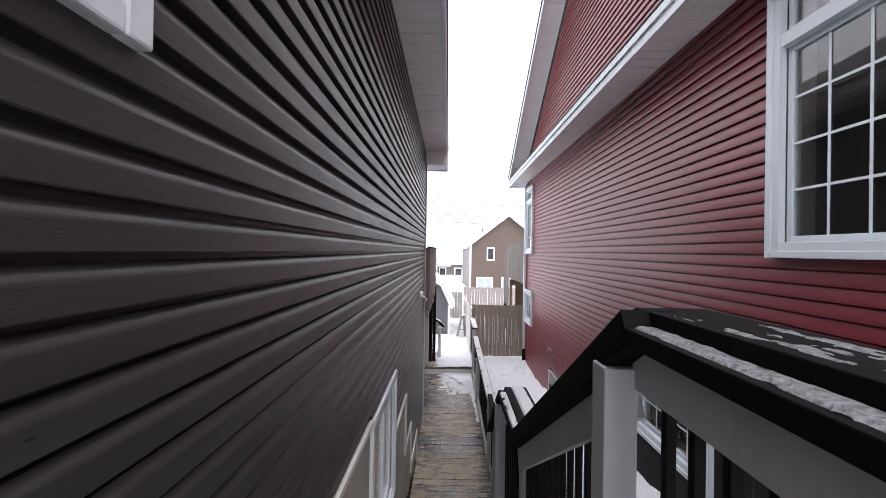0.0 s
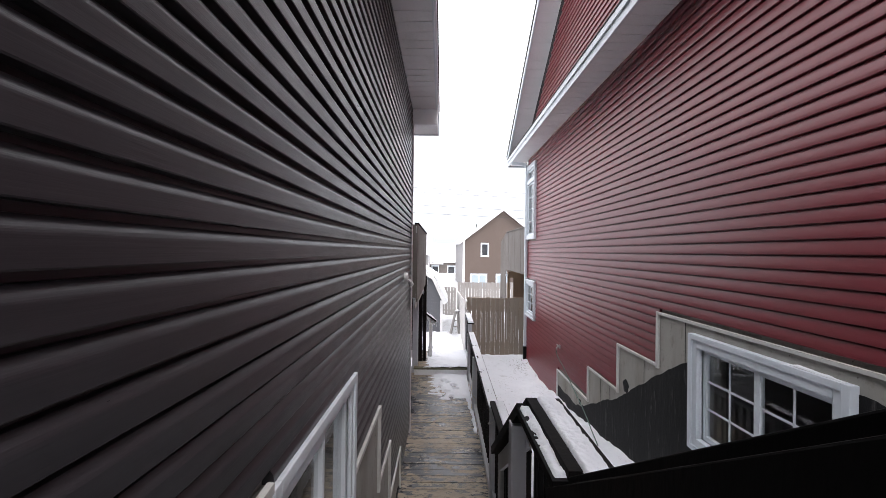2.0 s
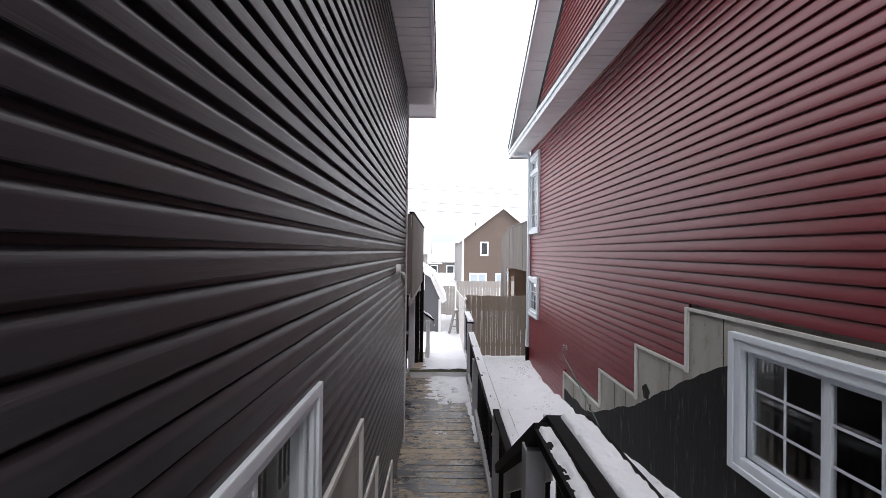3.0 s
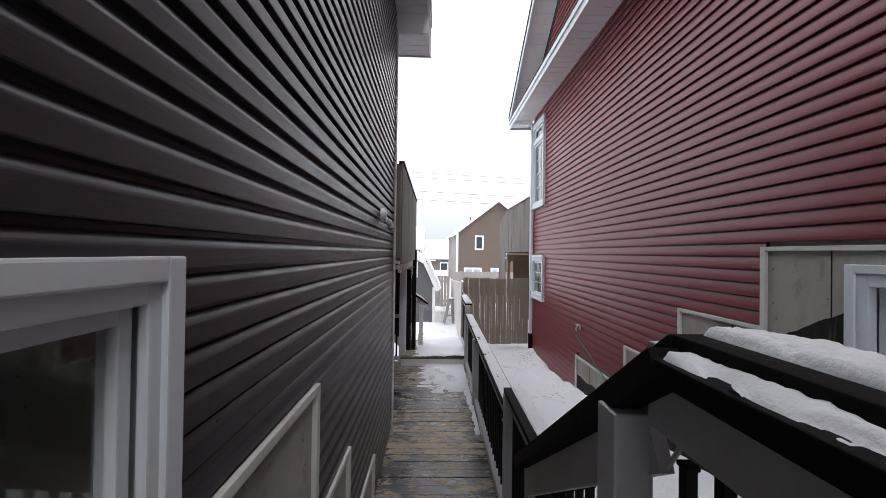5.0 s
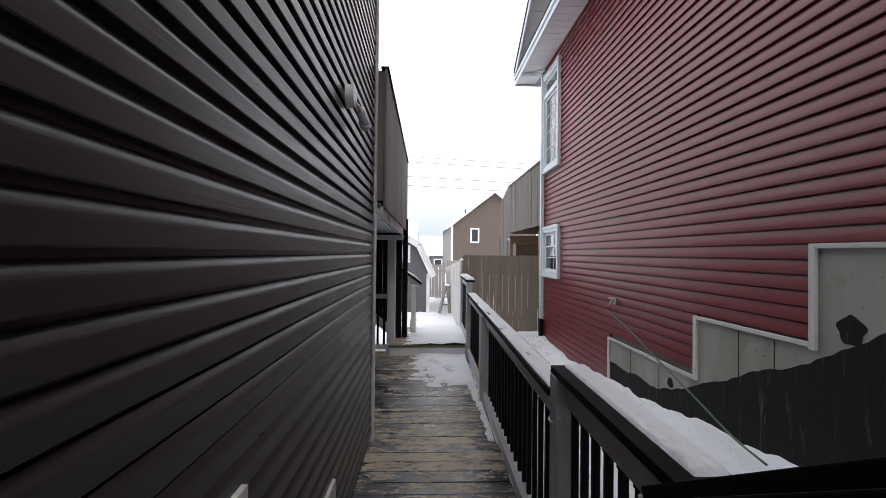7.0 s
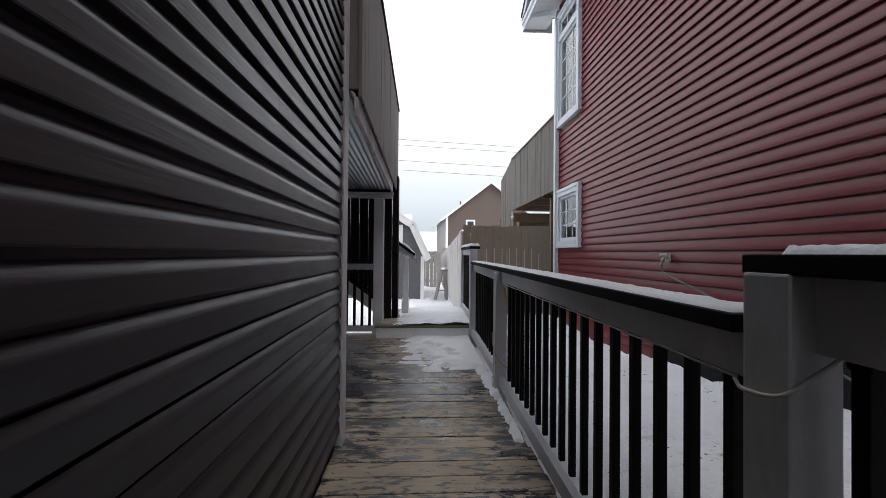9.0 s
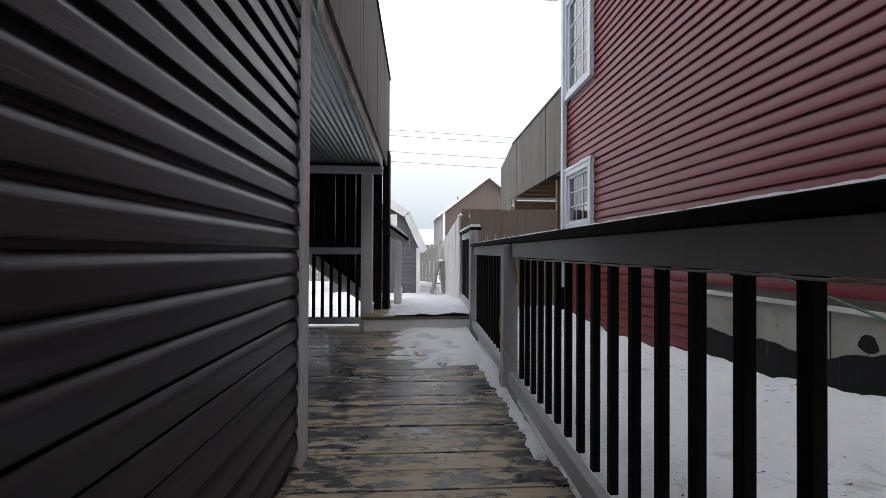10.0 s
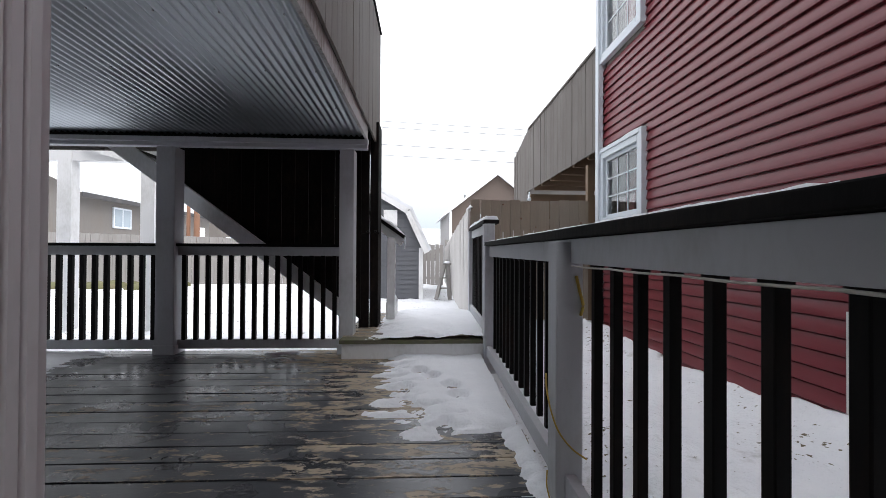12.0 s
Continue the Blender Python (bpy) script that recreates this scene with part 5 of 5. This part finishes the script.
# ---- houses and poles in the distance ----
def far_house(label, at, turn, width, depth, wall_h, roof_h, wall, side_wall, windows, ridge_along="y", snow=True):
    """A plain gabled house; its gable faces -y before it is turned. windows: (x0, x1, z0, z1) on that face."""
    h = thing("house", label, "house", "houses beyond the yards")
    h.matrix_basis = pose(*at, 0, 0, turn)
    w = width / 2
    bm = prism(bmesh.new(), ((-w, -0.6), (w, -0.6), (w, wall_h), (0, wall_h + roof_h), (-w, wall_h)), "y", 0.0, depth)
    part("wall", bm, wall, h)
    part("side_wall", B(-w - 0.02, 0.02, -0.6, -w - 0.001, depth, wall_h - 0.02), side_wall, h)
    for s in (-1, 1):
        bm = prism(bmesh.new(), ((0, wall_h + roof_h + 0.02), (0, wall_h + roof_h + 0.12), (s * (w + 0.45), wall_h - 0.22 * roof_h / w * 2 + 0.10), (s * (w + 0.45), wall_h - 0.22 * roof_h / w * 2)), "y", -0.35, depth + 0.35)
        part("roof", bm, SNOW if snow else ROOF_DARK, h, "snow-covered roof")
        part("rake_board", bar(bmesh.new(), (0, -0.37, wall_h + roof_h + 0.03), (s * (w + 0.45), -0.37, wall_h - 0.22 * roof_h / w * 2 + 0.02), 0.05, 0.14), WHITE_WOOD, h)
    part("corner_board", B(-w - 0.03, -0.03, -0.5, -w + 0.14, -0.001, wall_h), WHITE_WOOD, h)
    for x0, x1, z0, z1 in windows:
        win = part("window", B(x0, -0.06, z0, x1, -0.002, z1), WHITE_VINYL, h)
        n = 2 if x1 - x0 > 1.0 else 1
        for k in range(n):
            a = x0 + 0.12 + (x1 - x0 - 0.12) * k / n
            b = x0 + (x1 - x0 - 0.12) * (k + 1) / n
            part("pane", B(a, -0.066, z0 + 0.13, b, -0.0605, z1 - 0.13), GLASS_DARK if n == 1 else GLASS_FAR, win)
    return h


GLASS_DARK = painted("dark_window_glass", (0.035, 0.038, 0.042), (0.08, 0.085, 0.09), 0.12, 0.5, 0.0)
# opaque panes with the sky's reflection painted in as pale blue-grey
GLASS_FAR = painted("sky_reflection_painted_glass", (0.30, 0.36, 0.40), (0.2, 0.24, 0.27), 0.1, 0.5, 0.0)
# the pale siding puts the light on this house's left side into colour
far_house("tall brown-sided house, side coloured pale as if lit, snowy gable roof", (5.45, 38.5, 0), 2.2, 7.0, 9.0, 4.05, 2.72, BROWN_SIDING, PALE_SIDING,
          ((-1.95, -1.22, 2.62, 3.85), (-2.86, -1.35, -0.2, 1.12), (-0.58, 0.70, -0.2, 1.12), (1.48, 2.64, -0.2, 1.12)))
low_house = far_house("low white-roofed bungalow with a dark grey front", (5.5, 66, -1.0), 90, 8.0, 9.5, 2.7, 2.5, DECK_CLAD2, DECK_CLAD2, ())
for k, (a, b) in enumerate(((3.4, 4.6), (5.8, 6.9), (8.0, 8.9))):
    win = part("window", B(-4.12, a, 0.5, -4.03, b, 2.0), WHITE_VINYL, low_house)
    part("pane", B(-4.14, a + 0.15, 0.65, -4.125, b - 0.15, 1.85), GLASS_DARK, win)
part("porch_post", B(-5.0, 7.2, -0.6, -4.85, 7.35, 2.2), WHITE_WOOD, low_house)
part("porch_roof", B(-5.3, 5.2, 2.2, -4.0, 9.0, 2.35), SNOW, low_house)
far_house("distant white-roofed house among the yards", (-4.6, 74, -0.5), 8, 9.0, 9.0, 3.6, 3.0, WHITE_WOOD, PALE_SIDING, ((-1.2, 0.2, 0.8, 2.2),))
far_house("small house with a snow-covered roof beyond the shed", (-1.35, 48.9, 0.0), 90, 6.0, 8.0, 2.95, 2.1, PALE_SIDING, PALE_SIDING, ())
bungalow = far_house("low grey-brown bungalow with a broad snowy roof", (-18.1, 25.4, 0.0), 5, 8.0, 12.6, 3.62, 2.2, DECK_CLAD, DECK_CLAD, ())
win = part("window", B(4.002, 2.2, 2.05, 4.06, 3.55, 3.02), WHITE_VINYL, bungalow)
for a in (2.30, 2.92):
    part("pane", B(4.061, a, 2.14, 4.066, a + 0.53, 2.94), GLASS_FAR, win)
part("door", B(4.002, 11.0, 0.4, 4.05, 11.8, 2.6), WHITE_WOOD, bungalow)
part("fascia", B(4.42, -0.36, 3.18, 4.47, 12.96, 3.36), ROOF_DARK, bungalow)
far_house("grey house with a snowy roof beyond the back fence", (-21.5, 52.0, 0.2), 0, 9.0, 8.0, 3.6, 1.7, DECK_CLAD2, DECK_CLAD2, ((1.0, 2.6, 0.8, 2.3),))
bank = thing("grass_bank", "mossy bare bank showing through the snow by the fence", "bank", kind="stuff")
bm = bmesh.new()
for k in range(60):
    bmesh.ops.create_icosphere(bm, subdivisions=1, radius=rng.uniform(0.15, 0.4), matrix=Matrix.Translation((rng.uniform(-11.5, -7.6), rng.uniform(20.6, 22.0), rng.uniform(-0.32, -0.12))) @ Matrix.Diagonal((1.4, 1, 0.7, 1)))
part("bank", bm, GRASS_BANK, bank, smooth=True)
for at, r in (((-10.90, 28.0), 0.095), ((-10.52, 28.0), 0.145), ((-24, 27), 0.16), ((24, 27), 0.16)):
    pole = thing("utility_pole", "brown wooden utility pole behind the back fence", "pole", "utility poles")
    bm = bmesh.new()
    top = 4.6 if abs(at[0]) < 20 else 9.0
    bmesh.ops.create_cone(bm, cap_ends=True, segments=14, radius1=r, radius2=r * 0.8, depth=top + 1, matrix=Matrix.Translation((*at, top / 2 - 0.5)))
    part("shaft", bm, POLE_WOOD, pole, smooth=True)
    if top > 6:
        part("cross_arm", B(at[0] - 0.06, at[1] - 1.1, top - 0.9, at[0] + 0.06, at[1] + 1.1, top - 0.75), POLE_WOOD, pole)
for z in (5.32, 5.80, 6.58, 6.86):
    wire = thing("overhead_wire", "thin overhead power wire across the sky", "wire", "overhead wires")
    pts = [(-24 + 2 * k, 27, z - 0.045 * (-24 + 2 * k) + 0.4 * ((k - 12) / 12) ** 2) for k in range(25)]
    part("wire", tube(bmesh.new(), pts, 0.009, 5), WIRE, wire)
frame_white = thing("porch_frame", "white painted timber porch posts and beam beyond the covered deck", "porch")
for x in (-5.08, -3.90):
    part("post", B(x - 0.10, 14.42, -0.3, x + 0.10, 14.58, 2.5, bevel=0.006), WHITE_WOOD, frame_white)
part("beam", B(-5.6, 14.44, 2.30, -3.7, 14.56, 2.52, bevel=0.006), WHITE_WOOD, frame_white)
part("brace", bar(bmesh.new(), (-4.8, 14.40, 2.52), (-3.75, 14.40, 2.20), 0.05, 0.10, 0.004), WHITE_WOOD, frame_white)
chimney = thing("vent_pipe", "thin vent pipe on the brown house roof", "pipe")
part("pipe", tube(bmesh.new(), [(3.4, 42.0, 4.6), (3.4, 42.0, 5.75)], 0.05, 8), WIRE, chimney)
